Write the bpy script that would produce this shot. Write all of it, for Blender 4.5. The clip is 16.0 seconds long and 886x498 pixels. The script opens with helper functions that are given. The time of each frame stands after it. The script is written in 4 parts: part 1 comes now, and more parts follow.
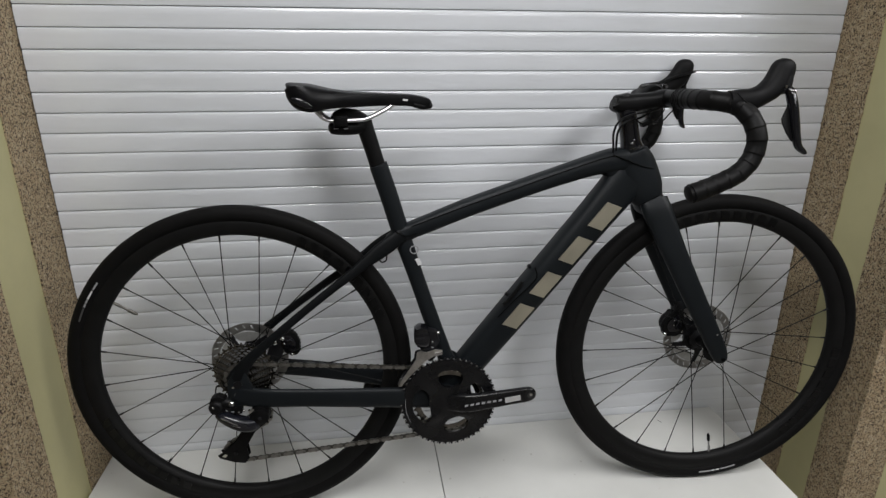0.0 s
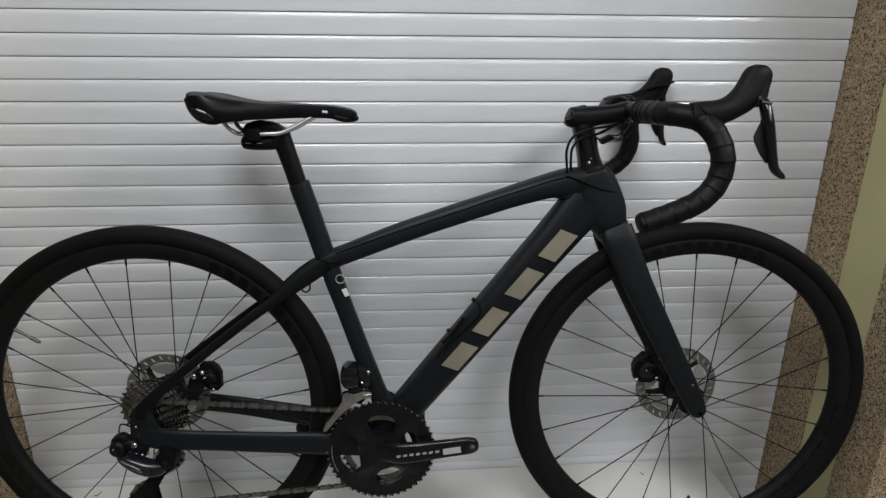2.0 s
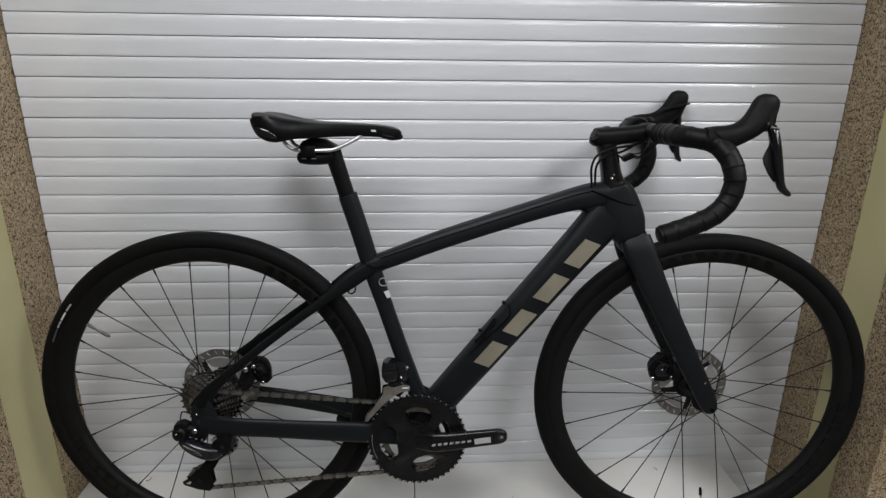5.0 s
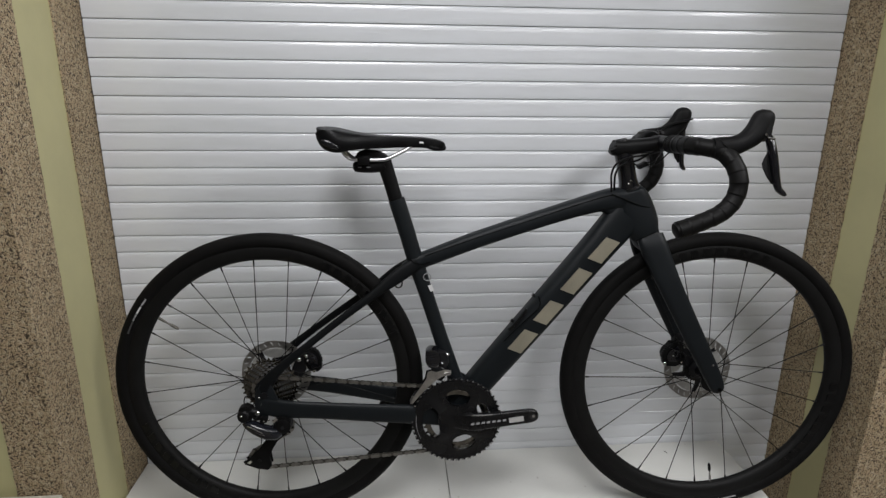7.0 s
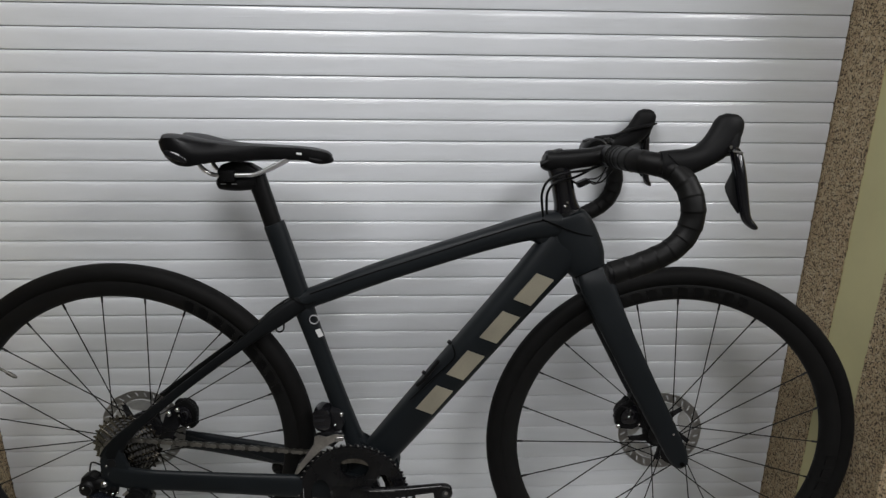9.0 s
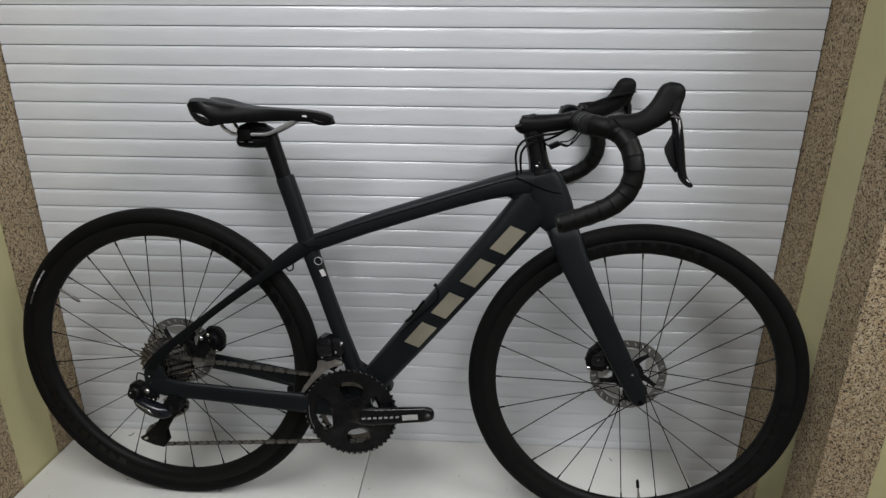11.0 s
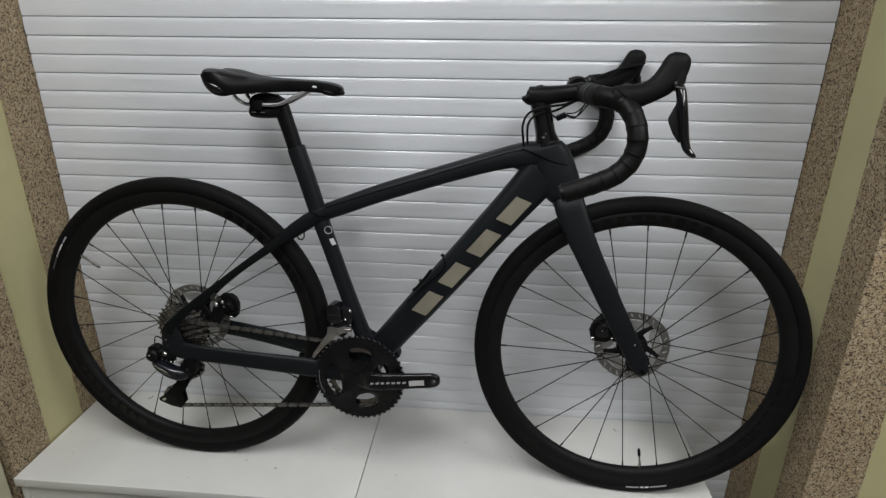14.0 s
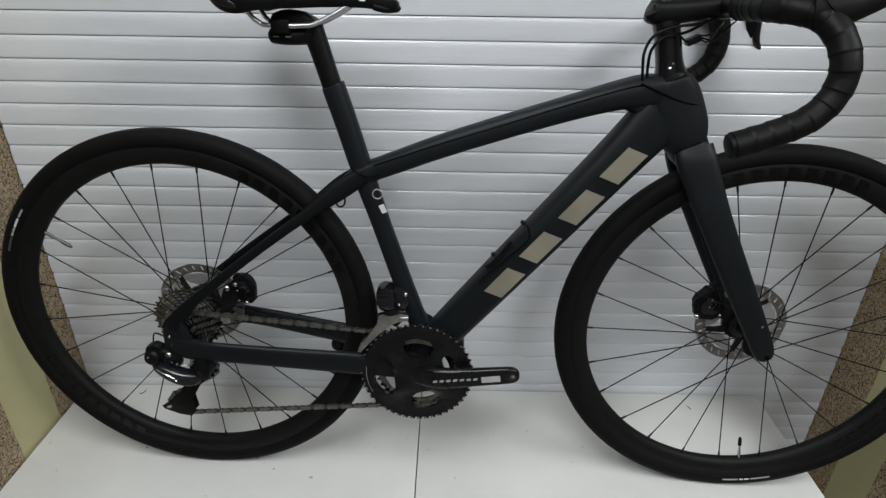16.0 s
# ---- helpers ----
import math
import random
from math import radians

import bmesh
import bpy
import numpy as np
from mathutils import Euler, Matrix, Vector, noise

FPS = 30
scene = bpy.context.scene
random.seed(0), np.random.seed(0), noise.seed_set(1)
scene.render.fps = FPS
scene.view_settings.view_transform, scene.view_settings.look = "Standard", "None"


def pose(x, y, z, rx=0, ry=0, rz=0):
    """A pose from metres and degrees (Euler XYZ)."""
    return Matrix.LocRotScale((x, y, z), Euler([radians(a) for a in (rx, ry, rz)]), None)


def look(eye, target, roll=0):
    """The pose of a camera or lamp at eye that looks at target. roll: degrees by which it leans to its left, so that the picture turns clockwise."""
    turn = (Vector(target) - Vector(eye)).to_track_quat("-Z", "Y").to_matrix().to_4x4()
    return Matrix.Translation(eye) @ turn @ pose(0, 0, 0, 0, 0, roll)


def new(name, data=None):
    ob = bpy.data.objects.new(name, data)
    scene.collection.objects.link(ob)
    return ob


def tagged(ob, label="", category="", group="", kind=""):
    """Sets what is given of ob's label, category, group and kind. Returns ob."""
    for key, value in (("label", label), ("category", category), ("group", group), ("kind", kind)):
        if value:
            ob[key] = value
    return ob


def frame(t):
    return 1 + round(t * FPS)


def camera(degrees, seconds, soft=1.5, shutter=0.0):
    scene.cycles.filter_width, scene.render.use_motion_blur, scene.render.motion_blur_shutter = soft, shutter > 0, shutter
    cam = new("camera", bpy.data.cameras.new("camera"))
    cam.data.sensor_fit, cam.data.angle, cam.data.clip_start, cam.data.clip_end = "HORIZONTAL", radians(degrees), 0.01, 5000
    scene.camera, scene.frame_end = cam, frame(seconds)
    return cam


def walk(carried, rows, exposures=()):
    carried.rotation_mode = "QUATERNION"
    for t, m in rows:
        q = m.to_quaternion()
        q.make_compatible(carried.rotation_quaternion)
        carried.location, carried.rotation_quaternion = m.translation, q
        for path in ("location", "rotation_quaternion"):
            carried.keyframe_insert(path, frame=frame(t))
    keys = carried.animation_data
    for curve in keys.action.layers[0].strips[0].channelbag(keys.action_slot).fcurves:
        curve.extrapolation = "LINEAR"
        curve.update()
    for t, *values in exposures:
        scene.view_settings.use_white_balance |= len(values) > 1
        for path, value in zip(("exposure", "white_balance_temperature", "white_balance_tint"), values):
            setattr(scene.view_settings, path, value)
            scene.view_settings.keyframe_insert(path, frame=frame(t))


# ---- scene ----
cam = camera(75.0, 16.0, 1.4)
PATH = [
    (0, (0.152, -1.29, 0.967), (0.421, 0.579, 0.305), 0.3),
    (0.5, (0.17, -1.287, 0.957), (0.456, 0.586, 0.317), 0.3),
    (1, (0.181, -1.272, 0.959), (0.431, 0.611, 0.334), 0.2),
    (1.5, (0.263, -1.22, 0.955), (0.467, 0.67, 0.335), 0.4),
    (2, (0.357, -1.177, 0.954), (0.503, 0.719, 0.334), 0.3),
    (2.5, (0.351, -1.09, 0.936), (0.482, 0.808, 0.32), 0.4),
    (3, (0.345, -0.993, 0.938), (0.443, 0.903, 0.311), 0.3),
    (5.5, (0.257, -1.349, 0.992), (0.387, 0.556, 0.397), 0.7),
    (6, (0.185, -1.399, 0.991), (0.326, 0.508, 0.405), 0.7),
    (6.5, (0.184, -1.406, 0.988), (0.331, 0.505, 0.416), 0.7),
    (7, (0.182, -1.404, 0.986), (0.345, 0.514, 0.444), 0.6),
    (7.5, (0.183, -1.395, 0.991), (0.359, 0.526, 0.464), 0.6),
    (8, (0.236, -1.329, 0.989), (0.391, 0.599, 0.478), 0.5),
    (8.5, (0.335, -1.234, 0.986), (0.463, 0.692, 0.463), 0.5),
    (9, (0.429, -1.162, 0.987), (0.522, 0.758, 0.436), 0.6),
    (9.5, (0.47, -1.07, 0.987), (0.513, 0.839, 0.391), 0.7),
    (10, (0.514, -1.148, 0.995), (0.495, 0.752, 0.372), 0.6),
    (12.5, (0.575, -1.361, 0.995), (0.445, 0.519, 0.326), 0.5),
    (13, (0.577, -1.349, 0.989), (0.448, 0.529, 0.313), 0.5),
    (13.5, (0.588, -1.337, 0.994), (0.453, 0.531, 0.295), 0.5),
    (14, (0.583, -1.326, 0.985), (0.428, 0.534, 0.265), 0.5),
    (14.5, (0.545, -1.233, 0.983), (0.408, 0.618, 0.238), 0.5),
    (15, (0.474, -1.078, 0.958), (0.389, 0.75, 0.149), 0.9),
    (15.5, (0.456, -1.036, 0.946), (0.404, 0.774, 0.097), 1.0),
    (16, (0.362, -1.08, 0.937), (0.351, 0.696, 0.019), 0.8),
]
EXPOSURE = [(0, -0.10, 6500, 10), (1.5, -0.11, 6500, 10), (3, -0.15, 6480, 10), (5.5, -0.10, 6520, 11), (8, -0.13, 6500, 10), (9.5, -0.17, 6500, 10), (12.5, -0.13, 6500, 9), (14, -0.15, 6460, 9), (15, -0.12, 6260, 8), (16, -0.01, 6330, 8)]
walk(cam, [(t, look(eye, target, roll)) for t, eye, target, roll in PATH], EXPOSURE)

# ---------------------------------------------------------------- light
world = bpy.data.worlds.new("world")
scene.world = world
world.use_nodes = True
world.node_tree.nodes["Background"].inputs[0].default_value = (0.8, 0.85, 0.9, 1)
world.node_tree.nodes["Background"].inputs[1].default_value = 0.05

FLOOR, CEIL = -0.46, 2.05          # room floor and ceiling, measured from the board that the bicycle stands on
XL, XR = -0.497, 1.276             # faces of the two reveals
YL, YR = -0.345, -0.300            # front faces of the wall beside the opening
LAMPS = [(0.06, -1.18, 21), (1.08, -2.20, 12), (2.02, -1.25, 31)]   # x, y, watts of the ceiling luminaires


def area_lamp(name, x, y, z, sx, sy, watts, colour=(0.985, 0.985, 1.0)):
    data = bpy.data.lights.new(name, "AREA")
    data.shape, data.size, data.size_y, data.energy, data.color = "RECTANGLE", sx, sy, watts, colour
    ob = new(name, data)
    ob.matrix_world = pose(x, y, z)
    return ob


for lx, ly, watts in LAMPS:
    area_lamp("ceiling_lamp", lx, ly, CEIL - 0.075, 0.58, 1.15, watts)


# ---------------------------------------------------------------- materials
class Mat:
    """A node material: principled surface plus small helpers."""

    def __init__(self, name, colour, rough, metal=0.0, coat=0.0, spec=0.5):
        self.m = bpy.data.materials.new(name)
        self.m.use_nodes = True
        self.t = self.m.node_tree
        self.p = self.t.nodes["Principled BSDF"]
        self.p.inputs["Base Color"].default_value = (*colour, 1)
        self.p.inputs["Roughness"].default_value = rough
        self.p.inputs["Metallic"].default_value = metal
        self.p.inputs["Coat Weight"].default_value = coat
        self.p.inputs["Specular IOR Level"].default_value = spec
        self.co = self.t.nodes.new("ShaderNodeTexCoord").outputs["Object"]

    def node(self, kind, **values):
        n = self.t.nodes.new(kind)
        for key, value in values.items():
            n.inputs[key.replace("_", " ")].default_value = value
        return n

    def link(self, a, b):
        self.t.links.new(a, b)

    def scaled(self, scale):
        n = self.t.nodes.new("ShaderNodeMapping")
        n.inputs["Scale"].default_value = scale
        self.link(self.co, n.inputs["Vector"])
        return n.outputs[0]

    def noise(self, scale, detail=3.0, stretch=None, rough=0.5):
        n = self.node("ShaderNodeTexNoise", Scale=scale, Detail=detail, Roughness=rough)
        self.link(self.scaled(stretch) if stretch else self.co, n.inputs["Vector"])
        return n.outputs["Fac"]

    def ramp(self, fac, stops):
        n = self.t.nodes.new("ShaderNodeValToRGB")
        el = n.color_ramp.elements
        while len(el) < len(stops):
            el.new(0.5)
        for e, (pos, col) in zip(el, stops):
            e.position = pos
            e.color = (*col, 1) if len(col) == 3 else col
        self.link(fac, n.inputs[0])
        return n.outputs[0]

    def mix(self, fac, a, b, blend="MIX"):
        n = self.t.nodes.new("ShaderNodeMix")
        n.data_type, n.blend_type = "RGBA", blend
        for value, socket in ((fac, n.inputs[0]), (a, n.inputs[6]), (b, n.inputs[7])):
            if isinstance(value, bpy.types.NodeSocket):
                self.link(value, socket)
            else:
                socket.default_value = value if isinstance(value, float) else (*value, 1)
        return n.outputs[2]

    def colour(self, socket):
        self.link(socket, self.p.inputs["Base Color"])

    def roughness(self, fac, low, high):
        n = self.node("ShaderNodeMapRange")
        n.inputs["To Min"].default_value, n.inputs["To Max"].default_value = low, high
        self.link(fac, n.inputs[0])
        self.link(n.outputs[0], self.p.inputs["Roughness"])

    def bump(self, fac, strength, distance):
        n = self.node("ShaderNodeBump", Strength=strength, Distance=distance)
        self.link(fac, n.inputs["Height"])
        self.link(n.outputs[0], self.p.inputs["Normal"])


def varied(name, colour, rough, metal=0.0, coat=0.0, amount=0.25, scale=30.0, bump=0.0, grain=400.0, spec=0.5):
    """Colour and gloss that vary at two scales, with a fine grain in the relief."""
    m = Mat(name, colour, rough, metal, coat, spec)
    big, fine = m.noise(scale, 3.0), m.noise(grain, 2.0)
    a = tuple(c * (1 - amount) for c in colour)
    b = tuple(min(1.0, c * (1 + amount)) for c in colour)
    m.colour(m.mix(0.3, m.ramp(big, [(0.3, a), (0.7, b)]), m.ramp(fine, [(0.3, a), (0.7, b)])))
    m.roughness(big, max(0.03, rough - 0.08), min(1.0, rough + 0.08))
    if bump:
        m.bump(fine, bump, 0.0006)
    return m.m


def stone_plaster():
    """Coarse mosaic plaster: pale chips with short dark wavy hollows between them."""
    m = Mat("stone_plaster", (0.3, 0.25, 0.2), 0.85)
    warp = m.node("ShaderNodeTexNoise", Scale=120.0, Detail=2.0)
    m.link(m.co, warp.inputs["Vector"])
    moved = m.mix(0.012, (0.0, 0.0, 0.0), warp.outputs["Color"], "ADD")
    add = m.t.nodes.new("ShaderNodeVectorMath")
    m.link(m.co, add.inputs[0])
    m.link(moved, add.inputs[1])
    n = m.node("ShaderNodeTexNoise", Scale=300.0, Detail=2.0, Roughness=0.5)
    m.link(add.outputs[0], n.inputs["Vector"])
    chips = n.outputs["Fac"]
    pale = m.ramp(m.noise(130.0, 2.0), [(0.30, (0.33, 0.262, 0.145)), (0.45, (0.47, 0.345, 0.215)), (0.58, (0.49, 0.40, 0.25)), (0.75, (0.62, 0.50, 0.36))])
    mask = m.ramp(chips, [(0.425, (0, 0, 0)), (0.480, (1, 1, 1))])
    col = m.mix(mask, (0.062, 0.042, 0.025), pale)
    m.colour(m.mix(0.35, col, m.mix(1.0, col, m.ramp(m.noise(6.0), [(0.3, (0.7, 0.68, 0.62)), (0.7, (1, 1, 1))]), "MULTIPLY")))
    m.bump(m.ramp(chips, [(0.3, (0, 0, 0)), (0.6, (1, 1, 1))]), 0.7, 0.0025)
    return m.m


def wall_paint(name, colour):
    m = Mat(name, colour, 0.55)
    stain = m.noise(7.0, 5.0, rough=0.6)
    dark = tuple(c * 0.84 for c in colour)
    m.colour(m.mix(0.5, colour, m.ramp(stain, [(0.35, dark), (0.6, colour)])))
    m.roughness(stain, 0.42, 0.6)
    m.bump(m.noise(160.0, 3.0), 0.12, 0.001)
    return m.m


def shutter_lacquer():
    """White-grey baked lacquer on rolled aluminium: fine lengthwise lines and faint dirt."""
    m = Mat("shutter_lacquer", (0.70, 0.715, 0.745), 0.25, spec=0.9)
    lines = m.noise(1.0, 4.0, stretch=(2.2, 30.0, 900.0))
    dirt = m.noise(5.0, 5.0, stretch=(1.0, 1.0, 6.0))
    info = m.t.nodes.new("ShaderNodeObjectInfo")
    tone = m.ramp(info.outputs["Random"], [(0.0, (0.680, 0.700, 0.730)), (1.0, (0.730, 0.750, 0.780))])
    m.colour(m.mix(0.35, tone, m.mix(1.0, tone, m.ramp(dirt, [(0.35, (0.80, 0.80, 0.78)), (0.65, (1, 1, 1))]), "MULTIPLY")))
    m.roughness(lines, 0.08, 0.30)
    # sparse raised drawing marks, a hand long and a millimetre high
    marks = m.ramp(m.noise(1.0, 3.0, stretch=(4.5, 20.0, 420.0)), [(0.56, (0, 0, 0)), (0.70, (1, 1, 1))])
    m.bump(m.mix(0.4, lines, marks), 0.34, 0.0009)
    return m.m


def melamine():
    m = Mat("melamine", (0.72, 0.72, 0.69), 0.38)
    big, specks = m.noise(4.0, 5.0), m.noise(70.0, 1.0)
    col = m.ramp(big, [(0.3, (0.59, 0.59, 0.56)), (0.65, (0.68, 0.68, 0.65))])
    m.colour(m.mix(m.ramp(specks, [(0.76, (0, 0, 0)), (0.80, (0.55, 0.55, 0.55))]), col, (0.40, 0.38, 0.34)))
    m.roughness(big, 0.30, 0.5)
    return m.m


STONE = stone_plaster()
BEIGE = wall_paint("beige_paint", (0.50, 0.465, 0.25))
ROOM = wall_paint("room_paint", (0.34, 0.33, 0.30))
FLOORING = varied("floor_tile", (0.16, 0.15, 0.14), 0.45, amount=0.15, scale=6.0)
SHUTTER = shutter_lacquer()
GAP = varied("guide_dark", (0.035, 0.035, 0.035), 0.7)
BOARD = melamine()
BOX = varied("cream_plastic", (0.50, 0.48, 0.33), 0.5, amount=0.1, scale=9.0)
LID = varied("box_lid", (0.42, 0.41, 0.34), 0.28, amount=0.3, scale=14.0)
PAINT = varied("frame_paint", (0.0062, 0.0081, 0.0097), 0.48, amount=0.15, scale=12.0, bump=0.02, spec=0.24)
STAYPAINT = varied("stay_paint", (0.0036, 0.0042, 0.0048), 0.5, amount=0.15, scale=12.0, bump=0.02, spec=0.15)
CARBON = varied("matt_carbon", (0.0035, 0.0035, 0.0037), 0.42, amount=0.25, scale=25.0, spec=0.18)
RUBBER = varied("tyre_rubber", (0.0045, 0.0043, 0.0042), 0.7, amount=0.3, scale=50.0, bump=0.25, grain=900.0, spec=0.12)
TAPE = varied("bar_tape", (0.0038, 0.0037, 0.0036), 0.5, amount=0.3, scale=60.0, bump=0.10, grain=700.0, spec=0.18)
HOOD = varied("hood_rubber", (0.0045, 0.0045, 0.0048), 0.55, amount=0.2, scale=60.0, bump=0.2, grain=900.0, spec=0.15)
LEATHER = varied("saddle_cover", (0.0042, 0.0042, 0.0046), 0.36, amount=0.3, scale=40.0, bump=0.15, grain=800.0, spec=0.16)
SEAM = varied("seam_black", (0.0015, 0.0015, 0.0016), 0.7, spec=0.1)
LACQUER = varied("derailleur_lacquer", (0.008, 0.009, 0.013), 0.24, amount=0.3, scale=90.0, coat=0.2, spec=0.5)
SATIN = varied("satin_dark_grey", (0.0048, 0.0048, 0.0054), 0.27, amount=0.2, spec=0.45)
GLOSS = varied("gloss_black", (0.006, 0.006, 0.0075), 0.16, amount=0.2, coat=0.3)
DARKMETAL = varied("dark_metal", (0.05, 0.05, 0.055), 0.25, metal=0.7, amount=0.3)
ANODISED = varied("black_anodised", (0.0068, 0.0068, 0.0078), 0.42, metal=0.0, amount=0.3, spec=0.28)
STEEL = varied("steel", (0.60, 0.58, 0.55), 0.38, metal=1.0, amount=0.25, scale=60.0)
# carries the shade inside the chain; also the duller tone of the rear valve
DARKSTEEL = varied("dark_steel", (0.13, 0.125, 0.11), 0.45, metal=0.8, amount=0.35, scale=90.0)
CHAINSTEEL = varied("chain_steel", (0.37, 0.36, 0.335), 0.3, metal=1.0, amount=0.35, scale=90.0)
COG = varied("cog_steel", (0.26, 0.245, 0.215), 0.22, metal=1.0, amount=0.4, scale=120.0)
FIN = varied("fin_aluminium", (0.44, 0.44, 0.425), 0.46, metal=0.7, amount=0.15, scale=80.0)
RAIL = varied("bright_rail", (0.82, 0.82, 0.84), 0.30, metal=1.0, amount=0.1)
CHROME = varied("chrome", (0.7, 0.7, 0.7), 0.12, metal=1.0, amount=0.1)
ROTOR = varied("rotor_steel", (0.39, 0.38, 0.36), 0.40, metal=0.9, amount=0.15, scale=80.0)
DECAL = varied("champagne_foil", (0.50, 0.465, 0.365), 0.42, metal=0.7, amount=0.12, scale=20.0)
RIMPRINT = varied("rim_print", (0.0022, 0.0022, 0.0024), 0.30, spec=0.30)
RIMSIDE = varied("rim_carbon", (0.0052, 0.0051, 0.0050), 0.55, amount=0.25, scale=40.0, spec=0.18)
WHITE = varied("white_print", (0.7, 0.7, 0.7), 0.5, amount=0.1)
DIMPRINT = varied("faded_print", (0.05, 0.05, 0.052), 0.5, amount=0.2)
GREYPRINT = varied("grey_print", (0.35, 0.35, 0.36), 0.5, amount=0.1)
LAMPGLASS = Mat("lamp_diffuser", (0.9, 0.9, 0.9), 0.5)
LAMPGLASS.p.inputs["Emission Color"].default_value = (0.985, 0.985, 1.0, 1)
LAMPGLASS.p.inputs["Emission Strength"].default_value = 2.0
LAMPGLASS = LAMPGLASS.m


# ---------------------------------------------------------------- mesh tools
def mesh_of(name, bm, material, smooth=True, angle=40):
    bmesh.ops.recalc_face_normals(bm, faces=bm.faces)
    data = bpy.data.meshes.new(name)
    for f in bm.faces:
        f.smooth = smooth
    if smooth:
        for e in bm.edges:
            if len(e.link_faces) == 2 and e.calc_face_angle(0) > radians(angle):
                e.smooth = False
    bm.to_mesh(data)
    bm.free()
    data.materials.append(material)
    return data


def part(name, bm, material, parent, label="", m=None, smooth=True):
    """Links a bmesh (or a finished mesh) as one object under a thing or a part."""
    data = bm if isinstance(bm, bpy.types.Mesh) else mesh_of(name, bm, material, smooth)
    ob = new(name, data)
    ob.parent = parent
    if m is not None:
        ob.matrix_basis = m
    return tagged(ob, label)


def thing(name, m, label, category, group="", bm=None, material=None, kind=""):
    ob = new(name, mesh_of(name, bm, material) if bm else None)
    ob.matrix_world = m
    return tagged(ob, label, category, group, kind)


def join(*bms):
    out = bmesh.new()
    for b in bms:
        data = bpy.data.meshes.new("join")
        b.to_mesh(data)
        b.free()
        out.from_mesh(data)
        bpy.data.meshes.remove(data)
    return out


def box(x0, x1, y0, y1, z0, z1, bevel=0.0, segs=2):
    bm = bmesh.new()
    bmesh.ops.create_cube(bm, size=1)
    for v in bm.verts:
        v.co = Vector((x0 + (v.co.x + 0.5) * (x1 - x0), y0 + (v.co.y + 0.5) * (y1 - y0), z0 + (v.co.z + 0.5) * (z1 - z0)))
    if bevel:
        bmesh.ops.bevel(bm, geom=bm.edges[:], offset=bevel, segments=segs, affect="EDGES", profile=0.6)
    return bm


def loft(rings, caps=True, closed=False):
    """Skin over rings of equally many points."""
    bm = bmesh.new()
    rows = [[bm.verts.new(p) for p in ring] for ring in rings]
    n = len(rows[0])
    pairs = list(zip(rows, rows[1:])) + ([(rows[-1], rows[0])] if closed else [])
    for a, b in pairs:
        for i in range(n):
            bm.faces.new((a[i], a[(i + 1) % n], b[(i + 1) % n], b[i]))
    if caps and not closed:
        bm.faces.new(rows[0])
        bm.faces.new(rows[-1][::-1])
    return bm


def smooth_path(points, steps=6):
    """Catmull-Rom through the points; works on tuples of any length."""
    pts = [np.array(p, float) for p in points]
    pts = [2 * pts[0] - pts[1]] + pts + [2 * pts[-1] - pts[-2]]
    out = []
    for a, b, c, d in zip(pts, pts[1:], pts[2:], pts[3:]):
        for k in range(steps):
            t = k / steps
            out.append(0.5 * (2 * b + (c - a) * t + (2 * a - 5 * b + 4 * c - d) * t * t + (3 * b - a - 3 * c + d) * t ** 3))
    out.append(pts[-2])
    return out


def tube(points, radius, sides=12, steps=6, caps=True, flat=1.0, power=2.0, side=(0, 1, 0)):
    """A tube along points (x, y, z) or (x, y, z, in-plane half, sideways half)."""
    path = smooth_path(points, steps) if steps > 1 else [np.array(p, float) for p in points]
    rings = []
    for i, p in enumerate(path):
        a, b = path[max(0, i - 1)][:3], path[min(len(path) - 1, i + 1)][:3]
        ahead = Vector(b - a).normalized()
        across = Vector(side)
        across = (across - across.dot(ahead) * ahead)
        if across.length < 1e-4:
            across = Vector((1, 0, 0)) - ahead.x * ahead
        across.normalize()
        up = across.cross(ahead)
        h, s = (p[3], p[4]) if len(p) > 4 else (radius, radius * flat)
        ring = []
        for k in range(sides):
            t = 2 * math.pi * k / sides
            c, d = math.cos(t), math.sin(t)
            c = math.copysign(abs(c) ** (2 / power), c)
            d = math.copysign(abs(d) ** (2 / power), d)
            ring.append(Vector(p[:3]) + up * (h * c) + across * (s * d))
        rings.append(ring)
    return loft(rings, caps)


def revolve(profile, segs=96, closed=True):
    """Turns a closed outline of (radius, y) about the y axis."""
    rings = []
    for k in range(segs):
        t = 2 * math.pi * k / segs
        rings.append([Vector((r * math.cos(t), y, r * math.sin(t))) for r, y in profile])
    return loft(rings, caps=False, closed=True)


def prism(outline, y0, y1, bevel=0.0):
    """A plate with its outline in x, z and its thickness along y."""
    bm = loft([[Vector((x, y0, z)) for x, z in outline], [Vector((x, y1, z)) for x, z in outline]])
    if bevel:
        bmesh.ops.bevel(bm, geom=bm.edges[:], offset=bevel, segments=2, affect="EDGES", profile=0.6)
    return bm


def disc(r, y0, y1, x=0.0, z=0.0, sides=24, bevel=0.0):
    return prism([(x + r * math.cos(2 * math.pi * k / sides), z + r * math.sin(2 * math.pi * k / sides)) for k in range(sides)], y0, y1, bevel)


def dome(r, y, x, z, h=0.6, sides=14):
    """A rounded bolt head that bulges towards -y from its seat at y."""
    rings = [[Vector((x + r * math.cos(radians(e)) * math.cos(2 * math.pi * k / sides), y - h * r * math.sin(radians(e)), z + r * math.cos(radians(e)) * math.sin(2 * math.pi * k / sides)))
              for k in range(sides)] for e in (0, 25, 48, 68, 84)]
    return loft(rings)


